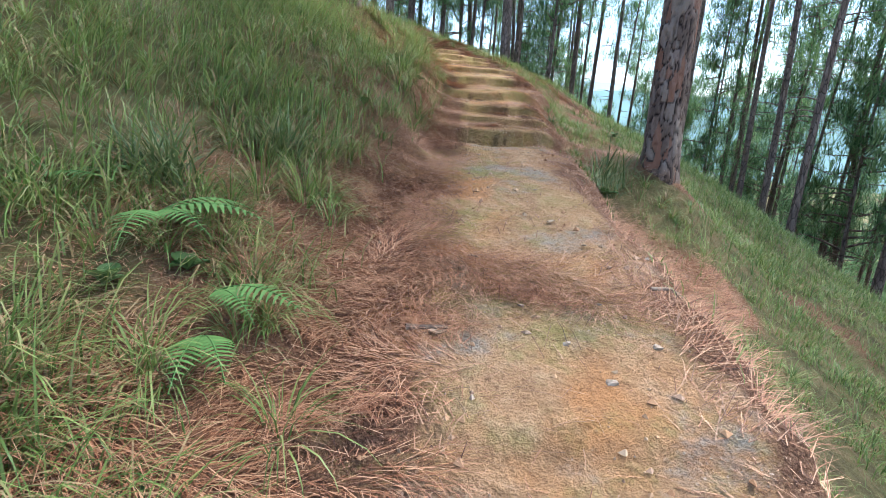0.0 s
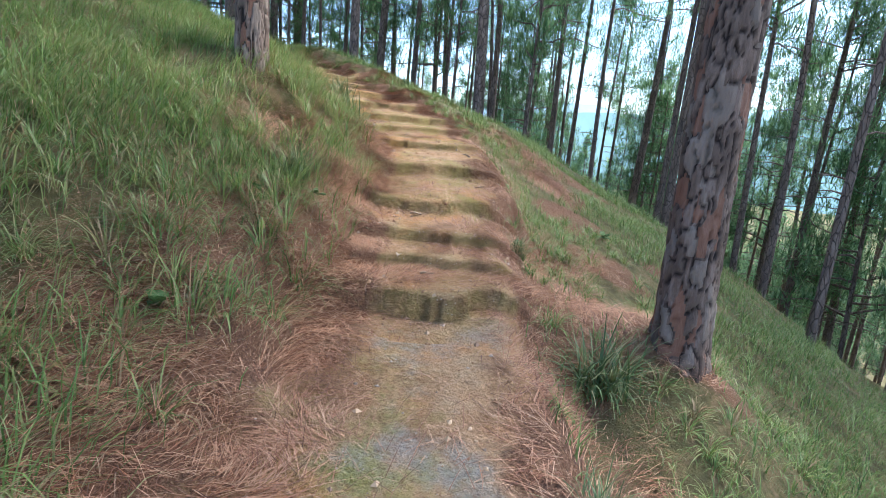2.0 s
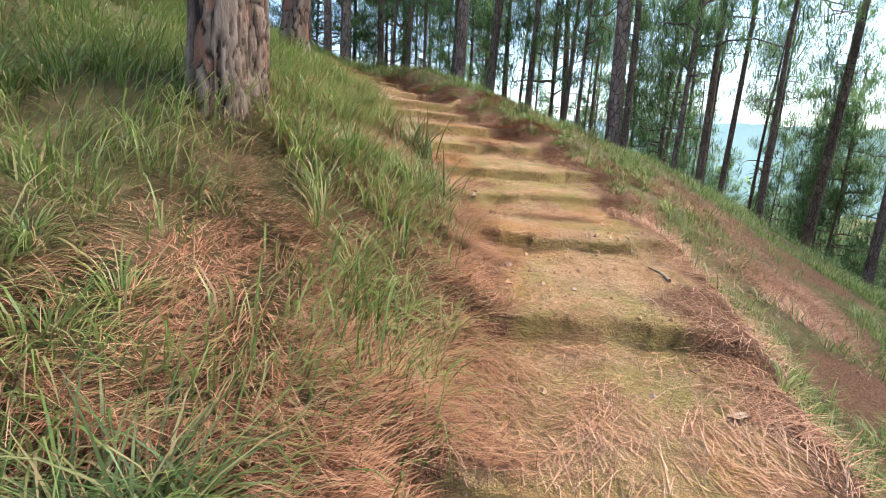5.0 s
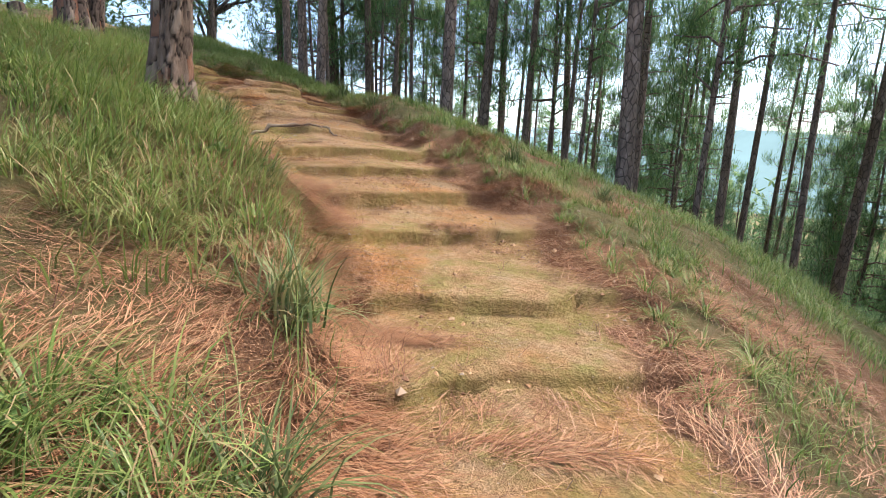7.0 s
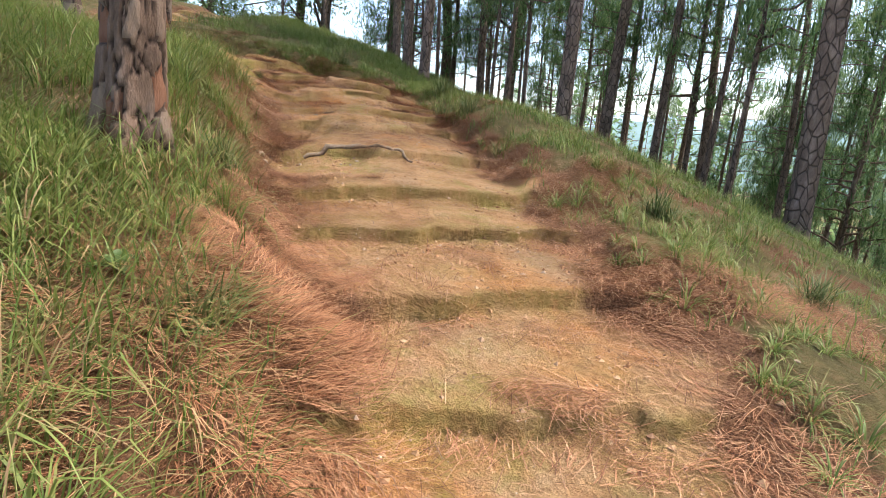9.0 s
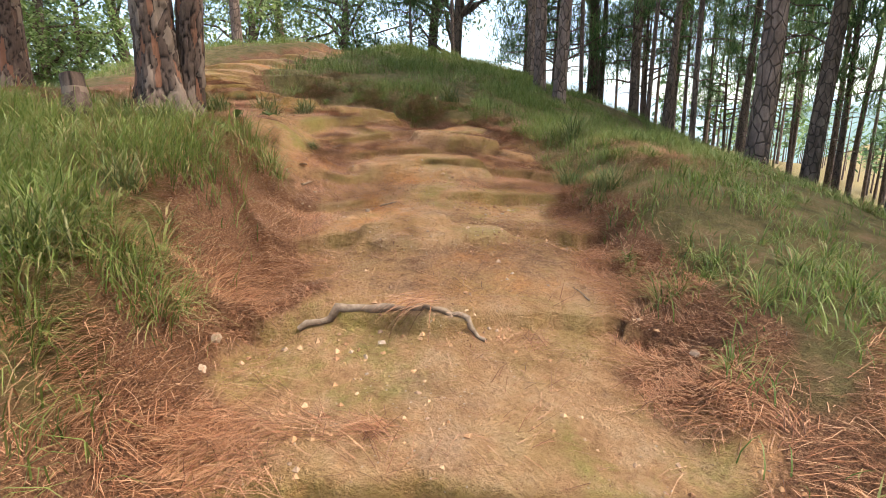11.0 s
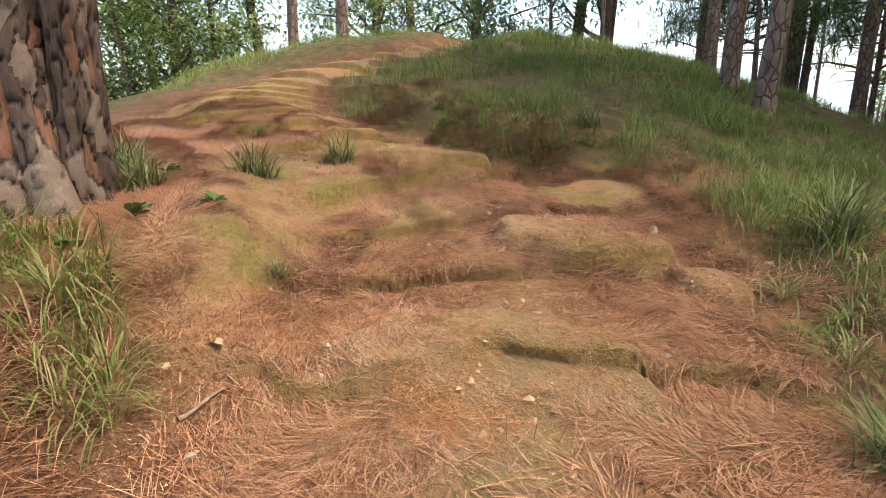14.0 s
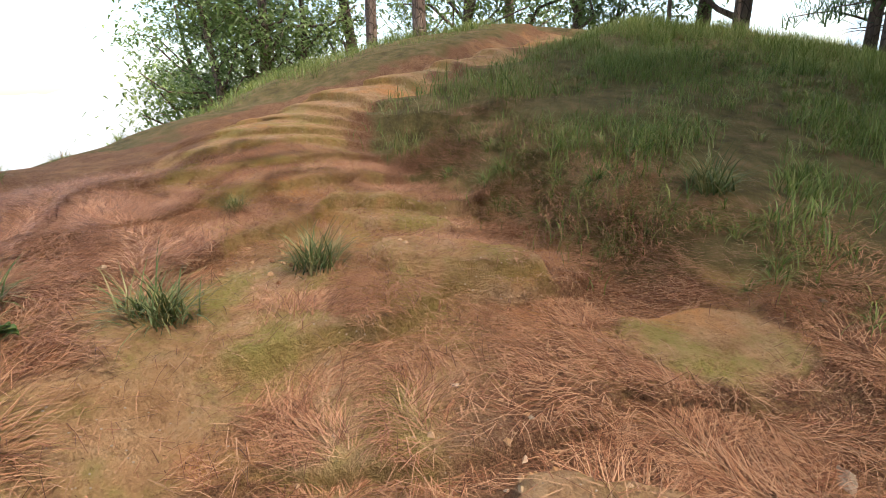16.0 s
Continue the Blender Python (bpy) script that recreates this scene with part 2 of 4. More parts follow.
def hillside(x, y):
    rows, cols = NET.shape
    net = np.pad(NET, 1, mode="reflect", reflect_type="odd")
    cx = np.clip(x, NET_X, NET_X + NET_STEP * (cols - 1) - 1e-6)
    cy = np.clip(y, NET_Y, NET_Y + NET_STEP * (rows - 1) - 1e-6)
    i, wx = spline_weights((cx - NET_X) / NET_STEP, cols)
    j, wy = spline_weights((cy - NET_Y) / NET_STEP, rows)
    z = sum(wy[b] * wx[a] * net[j + b, i + a] for a in range(4) for b in range(4))
    right, left = np.maximum(x - cx, 0), np.maximum(cx - x, 0)
    ahead, behind = np.maximum(y - cy, 0), np.maximum(cy - y, 0)
    z = z - 46 * (1 - np.exp(-right * 0.5 / 46)) - 70 * (1 - np.exp(-left * 0.5 / 70))
    return z - 30 * (1 - np.exp(-ahead * 0.10 / 30)) - 30 * (1 - np.exp(-behind * 0.28 / 30))


# the trodden path: x, y, z and half its width
STATIONS = np.array([
    (0.35, -3.5, 0.30, 0.6), (0.35, -1.5, 0.72, 0.6), (0.4, 0.6, 0.95, 0.62), (0.4, 1.3, 1.25, 0.62), (0.4, 3.4, 1.72, 0.6), (0.45, 5.1, 1.97, 0.5),
    (0.45, 6.6, 2.4, 0.52), (0.4, 8.2, 2.76, 0.58), (0.15, 9.3, 2.98, 0.66), (-0.2, 10.2, 3.18, 0.74), (-0.8, 11.45, 3.46, 0.8),
    (-1.5, 12.35, 3.74, 0.85), (-2.15, 13.1, 3.95, 0.9), (-2.85, 14.0, 4.22, 0.95), (-3.8, 15.0, 4.54, 1.0), (-4.9, 16.2, 4.9, 1.0),
    (-6.4, 16.75, 5.2, 0.85), (-8.3, 16.5, 5.66, 0.8), (-9.9, 16.35, 5.98, 0.7), (-10.85, 16.9, 6.2, 0.62), (-11.2, 18.1, 6.52, 0.42), (-11.55, 19.4, 6.8, 0.32), (-12.4, 21.1, 7.12, 0.28), (-14.0, 23.2, 7.5, 0.25)])
MOSS_AT = [(-6.6, 15.6, 0.8), (-7.2, 16.1, 0.5), (-5.85, 15.0, 0.35), (-5.98, 17.9, 0.5), (-6.35, 18.5, 0.32), (-6.75, 19.1, 0.32), (-7.4, 20.0, 0.3), (-3.5, 15.6, 0.4), (-3.2, 13.3, 0.55), (-1.6, 13.6, 0.4), (0.2, 2.9, 0.55), (0.2, 4.1, 0.45), (0.1, 10.0, 0.5)]
RISERS = np.array([4.85, 8.75, 9.18, 9.55, 10.15, 11.15, 12.2, 13.07, 13.75, 14.78, 15.62, 16.47, 17.22, 18.3, 19.38, 20.12, 20.8, 21.65, 22.5, 23.4,
                   24.35, 25.05, 25.75, 26.35, 26.8, 27.25, 27.7, 28.2, 28.9, 29.8, 30.8, 32.0])


def centre_line():
    p = STATIONS
    q = np.vstack([2 * p[0] - p[1], p, 2 * p[-1] - p[-2]])
    out = []
    for i in range(1, len(q) - 2):
        t = np.linspace(0, 1, 24, endpoint=False)[:, None]
        a, b, c, d = q[i - 1], q[i], q[i + 1], q[i + 2]
        out.append(0.5 * (2 * b + (c - a) * t + (2 * a - 5 * b + 4 * c - d) * t**2 + (3 * b - a - 3 * c + d) * t**3))
    return np.vstack([*out, p[-1:]])


LINE = centre_line()
LINE_D = np.gradient(LINE[:, :2], axis=0)
LINE_D /= np.linalg.norm(LINE_D, axis=1)[:, None]
STATION_S = np.r_[0, np.cumsum(np.hypot(*np.diff(STATIONS[:, :2], axis=0).T))]
LINE_S = np.interp(np.arange(len(LINE)) / 24.0, np.arange(len(STATIONS)), STATION_S)


def along(x, y):
    """Where points lie by the path: metres along it, metres to its right, its height and its half width there."""
    near = np.empty(len(x), int)
    for k in range(0, len(x), 20000):
        px, py = x[k:k + 20000, None], y[k:k + 20000, None]
        about = 8 * ((px - LINE[None, ::8, 0]) ** 2 + (py - LINE[None, ::8, 1]) ** 2).argmin(1)
        some = np.clip(about[:, None] + np.arange(-9, 10)[None], 0, len(LINE) - 1)
        near[k:k + 20000] = some[np.arange(len(some)), ((px - LINE[some, 0]) ** 2 + (py - LINE[some, 1]) ** 2).argmin(1)]
    ox, oy = x - LINE[near, 0], y - LINE[near, 1]
    ahead = ox * LINE_D[near, 0] + oy * LINE_D[near, 1]
    side = ox * LINE_D[near, 1] - oy * LINE_D[near, 0]
    s = LINE_S[near] + np.clip(ahead, -0.3, 0.3)
    beyond = np.maximum(np.hypot(ox, oy) - np.abs(side), 0)
    return s, np.sign(side) * np.hypot(side, np.where(beyond > 0.3, beyond, 0)), LINE[near, 3]


# ledges of firm clay that stand out of the worn slope: x, y, rise, half width, half depth, turn
LEDGES = [(-5.15, 16.85, 0.12, 0.6, 0.3, 0.75), (-5.98, 17.9, 0.06, 0.45, 0.27, 0.7), (-7.0, 17.05, 0.11, 0.5, 0.24, 0.95), (-7.9, 17.0, 0.08, 0.5, 0.2, 1.1), (-4.65, 15.65, 0.09, 0.65, 0.28, 0.75),
          (-4.5, 17.25, 0.10, 0.22, 0.2, 0.7), (-3.55, 14.65, 0.07, 0.6, 0.22, 0.75)]


def on_ledges(x, y):
    """How firmly each place stands on a ledge, and by how much that lifts it."""
    share, up = np.zeros(len(x)), np.zeros(len(x))
    for lx, ly, rise, wide, deep, turn in LEDGES:
        u, v = (x - lx) * math.cos(turn) + (y - ly) * math.sin(turn), (y - ly) * math.cos(turn) - (x - lx) * math.sin(turn)
        d = np.hypot(u / wide, v / deep) + 0.22 * wave(x, y, 0.3, 56) + 0.10 * wave(x, y, 0.1, 57)
        inside = 1 - smooth(d, 0.82, 1.08)
        share, up = np.maximum(share, inside), np.maximum(up, rise * inside)
    return share, up


def bent_way(s, x, y):
    torn = 0.02 * wave(x, y, 0.085, 51) + 0.09 * smooth(wave(x, y, 0.27, 52), 0.45, 0.8)
    return s - torn + 0.12 * wave(x, y, 0.55, 3) + 0.05 * wave(x, y, 0.2, 4) + (0.10 * smooth(s, 16, 19) + 0.2 * smooth(s, 18, 20.5)) * wave(x, y, 1.6, 8) + 0.10 * smooth(s, 18, 20.5) * wave(x, y, 0.7, 18)


def slumped(s, x, y):
    """Where the upper steps have worn down to a plain slope."""
    return smooth(s, 17.5, 19.0) * (1 - smooth(s, 20.8, 22)) * smooth(wave(x, y, 1.0, 14) + 0.4 * wave(x, y, 0.4, 16), 0.0, 0.35)


def mossy_ground(x, y):
    m = np.zeros(len(x))
    for px, py, r in MOSS_AT:
        d = np.hypot(x - px, y - py) + 0.3 * r * wave(x, y, 0.45, 19) + 0.2 * r * wave(x, y, 0.17, 28)
        m = np.maximum(m, 1 - smooth(d, 0.55 * r, 1.1 * r))
    return m


def path_height(s, side, half, x, y):
    bent = bent_way(s, x, y)
    bent = np.where(s < 6, s + 0.06 * wave(x, y, 0.4, 3), bent)
    slope = np.interp(s, STATION_S, STATIONS[:, 2])
    ends = np.r_[0.0, RISERS, 40.0]
    middles = (ends[1:] + ends[:-1]) / 2
    tops = np.interp(middles, STATION_S, STATIONS[:, 2])
    k = np.clip(np.searchsorted(ends, bent) - 1, 0, len(middles) - 1)
    gap = np.minimum(ends[k + 1] - ends[k], 1.2)
    lift = 0.10 * (bent - middles[k]) * np.minimum(1, gap)
    z = tops[k] + lift
    # the worn, rounded lip in front of each tread and the small heap at the foot of each riser
    after = bent - ends[k]
    before = ends[k + 1] - bent
    z = z - 0.035 * np.exp(-after / 0.03) * (k > 0) + (0.015 + 0.045 * wave(x, y, 0.33, 55)) * np.exp(-before / 0.07) * (s > 8.4)
    first = slope - 0.12 * (1 - smooth(bent, 4.66, 4.9)) * smooth(s, 3.4, 4.4)
    z = np.where(s < 8.3, first, z)
    worn = 0.6 * slumped(s, x, y)
    z = z * (1 - worn) + slope * worn
    return z - 0.07 * smooth(s, 15, 19) * np.clip(side / half, -1.4, 1.4) ** 2


def height(x, y):
    x, y = np.asarray(x, float), np.asarray(y, float)
    z = hillside(x, y)
    for kx, ky, up, reach in KNOLLS:
        z = z + up * np.exp(-((x - kx) ** 2 + (y - ky) ** 2) / reach**2)
    rough = np.exp(-np.maximum(np.hypot(x + 3, y - 10) - 22, 0) / 20)
    z = z + rough * (0.10 * wave(x, y, 1.7, 1) + 0.045 * wave(x, y, 0.6, 2))
    near = (x > -19) & (x < 5) & (y > -6) & (y < 25)
    if near.any():
        px, py = x[near], y[near]
        s, side, half = along(px, py)
        wobble = half + 0.16 * wave(px, py, 0.8, 5) + 0.07 * wave(px, py, 0.22, 15)
        wide = np.where(side < 0, 0.5 + 0.45 * smooth(s, 15, 17.5), 0.42 + 0.3 * smooth(s, 12, 14) + 0.6 * smooth(s, 19.5, 21.5)) + 0.15 * wave(px, py, 1.1, 6)
        w = smooth(np.abs(side), wobble, wobble + wide)
        pz = path_height(s, side, half, px, py) + on_ledges(px, py)[1] + 0.012 * wave(px, py, 0.35, 9) + 0.006 * wave(px, py, 0.11, 10)
        z[near] = pz * (1 - w) + z[near] * w
    return z


def place(x, y, sunk=0.0):
    return float(height(np.array([x]), np.array([y]))[0]) - sunk


# ---- mesh helpers ----
def link_mesh(name, verts, faces, mat, parent=None, smooth_faces=True):
    me = bpy.data.meshes.new(name)
    faces = np.asarray(faces)
    me.vertices.add(len(verts))
    me.vertices.foreach_set("co", np.asarray(verts, np.float32).ravel())
    n = faces.shape[1]
    me.loops.add(faces.size)
    me.loops.foreach_set("vertex_index", faces.astype(np.int32).ravel())
    me.polygons.add(len(faces))
    me.polygons.foreach_set("loop_start", np.arange(0, faces.size, n, dtype=np.int32))
    me.polygons.foreach_set("use_smooth", np.full(len(faces), smooth_faces))
    me.update(calc_edges=True)
    me.validate()
    me.materials.append(mat)
    ob = new(name, me)
    ob.parent = parent
    return ob


def part(name, bm, mat, parent, label=""):
    me = bpy.data.meshes.new(name)
    bm.to_mesh(me)
    bm.free()
    for poly in me.polygons:
        poly.use_smooth = True
    me.materials.append(mat)
    ob = new(name, me)
    ob.parent = parent
    return tagged(ob, label)


def floats(ob, name, values):
    a = ob.data.attributes.new(name, "FLOAT", "POINT")
    a.data.foreach_set("value", np.asarray(values, np.float32))


def grid_faces(rows, cols, closed=False):
    r, c = np.meshgrid(np.arange(rows - 1), np.arange(cols if closed else cols - 1), indexing="ij")
    a = (r * cols + c).ravel()
    b = (r * cols + (c + 1) % cols).ravel()
    return np.stack([a, b, b + cols, a + cols], 1)


def strands(roots, heading, rise, length, width, droop, segments=3):
    """Tapered curved blades: verts and faces. heading: radians round z; rise: radians above level; droop: radians by which each bends over."""
    n = len(roots)
    at, verts, tilt = roots.copy(), [], rise.copy()
    hx, hy = np.cos(heading), np.sin(heading)
    side = np.stack([-hy, hx, np.zeros(n)], 1)
    for k in range(segments + 1):
        w = width * (1.0 if k == 0 else 1 - (k / (segments + 0.35)) ** 1.6) * 0.5
        verts += [at - side * w[:, None], at + side * w[:, None]]
        step = length / segments
        at = at + np.stack([hx * np.cos(tilt), hy * np.cos(tilt), np.sin(tilt)], 1) * step[:, None]
        tilt = tilt - droop / segments
    v = np.stack(verts, 1).reshape(-1, 3)
    base = (np.arange(n) * 2 * (segments + 1))[:, None, None]
    quads = np.array([[2 * k, 2 * k + 1, 2 * k + 3, 2 * k + 2] for k in range(segments)])[None]
    return v, (base + quads).reshape(-1, 4)


def tube(points, radii, sides=8, start=0.0):
    """Verts and faces of a tapering tube along a line of points."""
    pts, rad = np.asarray(points, float), np.asarray(radii, float)
    d = np.gradient(pts, axis=0)
    d /= np.linalg.norm(d, axis=1)[:, None] + 1e-9
    ref = np.where(np.abs(d[:, 2:3]) > 0.9, np.array([[1.0, 0, 0]]), np.array([[0, 0, 1.0]]))
    u = np.cross(d, ref)
    u /= np.linalg.norm(u, axis=1)[:, None]
    v = np.cross(d, u)
    a = np.linspace(0, 2 * np.pi, sides, endpoint=False) + start
    ring = pts[:, None] + rad[:, None, None] * (u[:, None] * np.cos(a)[None, :, None] + v[:, None] * np.sin(a)[None, :, None])
    return ring.reshape(-1, 3), grid_faces(len(pts), sides, True)


def joined(pieces):
    verts, faces, n = [], [], 0
    for v, f in pieces:
        verts.append(v)
        faces.append(np.asarray(f) + n)
        n += len(v)
    return np.vstack(verts), np.vstack(faces)


# ---- ground ----
def spread(low, high, step, far, growth):
    mid = np.arange(low, high + step / 2, step)
    outs, d, s = [], 0.0, step
    while d < far:
        s *= growth
        d += s
        outs.append(d)
    outs = np.array(outs)
    return np.r_[low - outs[::-1], mid, high + outs]


def split_cells(gx, gy):
    """The cells of a grid: plain ones over the hill, each cell on the stepped path cut in four. Places, faces, and the places that must lie midway between two others."""
    nx = len(gx)
    cx, cy = np.meshgrid((gx[1:] + gx[:-1]) / 2, (gy[1:] + gy[:-1]) / 2)
    s, side, half = along(cx.ravel(), cy.ravel())
    fine = ((np.abs(side) - half < 0.25) & (s > 4.0) & (s < 30.5)).reshape(cx.shape)
    fine &= (np.diff(gx) < 0.041)[None, :] & (np.diff(gy) < 0.041)[:, None]
    x, y = (v.ravel() for v in np.meshgrid(gx, gy))
    j, i = np.nonzero(~fine)
    a = j * nx + i
    plain = np.stack([a, a + 1, a + nx + 1, a + nx], 1)
    j, i = np.nonzero(fine)
    wide = 2 * nx
    keys = ((2 * j[:, None] + np.array([0, 0, 0, 1, 1, 1, 2, 2, 2])) * wide + 2 * i[:, None] + np.array([0, 1, 2, 0, 1, 2, 0, 1, 2]))
    some, back = np.unique(keys.ravel(), return_inverse=True)
    ky, kx = some // wide, some % wide
    new_one = (ky % 2 == 1) | (kx % 2 == 1)
    number = np.where(new_one, len(x) + np.cumsum(new_one) - 1, (ky // 2) * nx + kx // 2)
    ends = np.stack([(ky // 2) * nx + kx // 2, ((ky + 1) // 2) * nx + (kx + 1) // 2], 1)[new_one]
    ox, oy = ky[new_one] % 2, kx[new_one] % 2
    # a new place on an edge towards a plain cell stays on the straight line between that edge's ends
    cj, ci = ky[new_one] // 2, kx[new_one] // 2
    other = np.where(ox == 1, fine[cj, np.maximum(ci - 1, 0)], fine[np.maximum(cj - 1, 0), ci])
    held = (ox != oy) & ~(fine[cj, ci] & other)
    q = number[back].reshape(-1, 9)
    quads = np.vstack([q[:, [0, 1, 4, 3]], q[:, [1, 2, 5, 4]], q[:, [3, 4, 7, 6]], q[:, [4, 5, 8, 7]]])
    x = np.r_[x, x[ends].mean(1)]
    y = np.r_[y, y[ends].mean(1)]
    return x, y, np.vstack([plain, quads]), np.nonzero(held)[0] + len(gx) * len(gy), ends[held]


def riser_gaps(s, x, y):
    """How far each place lies before the next riser and behind the last one."""
    bent = bent_way(s, x, y)
    edges = np.r_[-9.0, RISERS, 60.0]
    k = np.clip(np.searchsorted(edges, bent) - 1, 0, len(edges) - 2)
    return edges[k + 1] - bent, bent - edges[k]


def build_ground():
    gx, gy = spread(-12.2, 2.8, 0.04, 1800, 1.16), spread(-0.2, 19.6, 0.04, 1800, 1.16)
    x, y, faces, held, ends = split_cells(gx, gy)
    z = height(x, y)
    z[held] = z[ends].mean(1)
    s, side, half = along(x, y)
    gap, over = riser_gaps(s, x, y)
    # each lip juts out a little over the hollow worn under it
    lip = np.exp(-(over / 0.045) ** 2) * (0.02 + 0.03 * wave(x, y, 0.3, 53) + 0.012 * wave(x, y, 0.07, 54))
    lip = lip * (1 - smooth(np.abs(side) - half, -0.3, -0.02)) * smooth(s, 8.4, 8.7) * (1 - slumped(s, x, y))
    way = LINE_D[np.searchsorted(LINE_S, s).clip(0, len(LINE_S) - 1)]
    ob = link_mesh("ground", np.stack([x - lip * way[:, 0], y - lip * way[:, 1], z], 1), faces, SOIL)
    off = np.abs(side) - half + 0.18 * wave(x, y, 0.5, 22) + 0.12 * wave(x, y, 0.17, 23)
    on_path = 1 - smooth(off, -0.05, 0.35)
    early = 1 - smooth(s, 8.0, 9.5)
    litter = smooth(off, -0.22, 0.12)
    green = mossy_ground(x, y)
    litter = np.maximum(litter, 0.75 * early * smooth(-side, half * 0.35, half * 1.0))
    litter = np.maximum(litter, 0.5 * smooth(s, 16, 19) * smooth(wave(x, y, 1.1, 20), 0.0, 0.5))
    upper = smooth(s, 19.5, 21.5) * (1 - smooth(off, 1.5, 2.2))
    patchy = 0.15 + 0.75 * smooth(wave(x, y, 0.9, 24) + 0.5 * wave(x, y, 0.35, 25), -0.35, 0.35)
    litter = np.where(upper > 0, litter * (1 - upper) + upper * np.minimum(litter, patchy), litter)
    litter = np.maximum(litter, 0.8 * (1 - smooth(np.hypot(x + 5.3, y - 17.5), 0.9, 1.5)) * smooth(wave(x, y, 0.8, 26), -0.5, 0.0))
    litter = np.where((s > 23) & (side < 0), np.maximum(litter, 0.75 * smooth(off, 0.0, 0.4)), litter)
    litter = litter * (1 - 0.9 * green) * (1 - 0.85 * on_ledges(x, y)[0])
    turf = np.where(side < 0, np.where(s > 9, smooth(off, 0.35, 0.9), smooth(off, 0.6, 1.3)), smooth(off, 0.15, 0.6))
    turf = np.where((s > 20) & (s < 27) & (side < 0), smooth(off, 1.8, 2.8), turf)
    moss = on_path * (0.35 + 0.65 * smooth(wave(x, y, 1.2, 21), -0.3, 0.4))
    moss = np.maximum(moss, smooth(s, 21, 23) * (1 - smooth(s, 26, 28)) * (1 - smooth(off, 0.6, 1.6)))
    moss = np.maximum(moss, 1.15 * green)
    turf = turf * smooth(np.hypot(x + 5.6, y - 17.4), 0.9, 1.4) * smooth(np.hypot(x - 2.15, y - 8.4), 0.3, 0.6)
    turf = turf * np.where((side > 0) & (off < 3) & (s < 20), 1 - 0.7 * smooth(wave(x, y, 0.8, 27), 0.3, 0.6), 1.0)
    # marks risers and their feet, where shade, damp and moss are painted
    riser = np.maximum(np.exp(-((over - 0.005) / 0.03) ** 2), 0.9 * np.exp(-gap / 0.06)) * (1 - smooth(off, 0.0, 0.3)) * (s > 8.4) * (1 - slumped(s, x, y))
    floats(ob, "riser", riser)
    for name, values in (("litter", litter), ("turf", turf), ("moss", moss), ("pale", on_path * np.maximum(early, 0.25))):
        floats(ob, name, values)
    return tagged(ob, "orange clay hillside with a trodden stepped footpath", "ground", kind="structure")


build_ground()

# ---- pines ----
def trunk_line(rng, tall, lean, crook, count=26):
    t = np.linspace(0, 1, count)
    wx = crook * (np.sin(t * 5 + rng.uniform(0, 6)) - np.sin(rng.uniform(0, 6))) * t
    wy = crook * np.sin(t * 4 + rng.uniform(0, 6)) * t
    return np.stack([wx + lean[0] * tall * t, wy + lean[1] * tall * t, tall * t - 0.35 * (1 - t)], 1)


def plated_trunk(rng, tall, width, lean, flare, crook=0.04, shown=4.5):
    """A near trunk: deep cracks between long, uneven bark plates, wide at the foot. Verts, faces, crack, flake."""
    rings, sides = 190, 80
    t = np.linspace(0, 1, rings) ** 1.0
    zz = -0.4 + (shown + 0.4) * t
    a = np.linspace(0, 2 * np.pi, sides, endpoint=False)
    A, Z = np.meshgrid(a, zz)
    base = width / 2 * (1 - 0.035 * np.maximum(Z, 0)) * (1 + flare * np.exp(-np.maximum(Z + 0.1, 0) / 0.22))
    lobes = 1 + flare * 0.35 * np.exp(-np.maximum(Z, 0) / 0.35) * np.sin(A * 5 + 1.3 + rng.uniform(0, 6)) + 0.03 * np.sin(A * 2 + Z)
    R = base * lobes
    # plates: the nearest of scattered cell centres in (round, up)
    cw, ch = 0.056, 0.19
    nu = max(6, int(round(np.pi * width / cw)))
    u, v = A / (2 * np.pi) * nu, Z / ch
    u = u + 0.5 * np.sin(A) ** 2 * wave(A * 3, Z * 2.2, 0.5, int(rng.integers(99))) + 0.25 * wave(Z * 3, Z * 0 + 1.0, 0.6, 5)
    v = v + 0.5 * np.floor(u) % 1.0
    best, second, pick = np.full(u.shape, 9.0), np.full(u.shape, 9.0), np.zeros(u.shape)
    iu, iv = np.floor(u).astype(int), np.floor(v).astype(int)
    seed = int(rng.integers(1000))
    for du in (-1, 0, 1):
        for dv in (-1, 0, 1):
            cu, cv = iu + du, iv + dv
            px = cu + 0.5 + 1.0 * (hashed(cu % nu, cv + 50, seed) - 0.5)
            py = cv + 0.5 + 1.1 * (hashed(cu % nu, cv + 50, seed + 1) - 0.5)
            d = np.hypot(u - px, v - py)
            closer = d < best
            second = np.where(closer, best, np.minimum(second, d))
            pick = np.where(closer, hashed(cu % nu, cv + 50, seed + 2), pick)
            best = np.where(closer, d, best)
    edge = second - best
    plate = smooth(edge, 0.02, 0.14)
    R = R + 0.02 * (plate - 0.7) + 0.016 * (pick - 0.5) * plate + 0.004 * wave(A * 9, Z * 14, 1.0, 77)
    ox = lean[0] * np.maximum(Z, 0) + crook * np.sin(Z * 1.1 + seed)
    oy = lean[1] * np.maximum(Z, 0) + crook * np.cos(Z * 0.9 + seed)
    verts = np.stack([ox + R * np.cos(A), oy + R * np.sin(A), Z], -1).reshape(-1, 3)
    return verts, grid_faces(rings, sides, True), (1 - smooth(edge, 0.03, 0.16)).ravel(), pick.ravel()


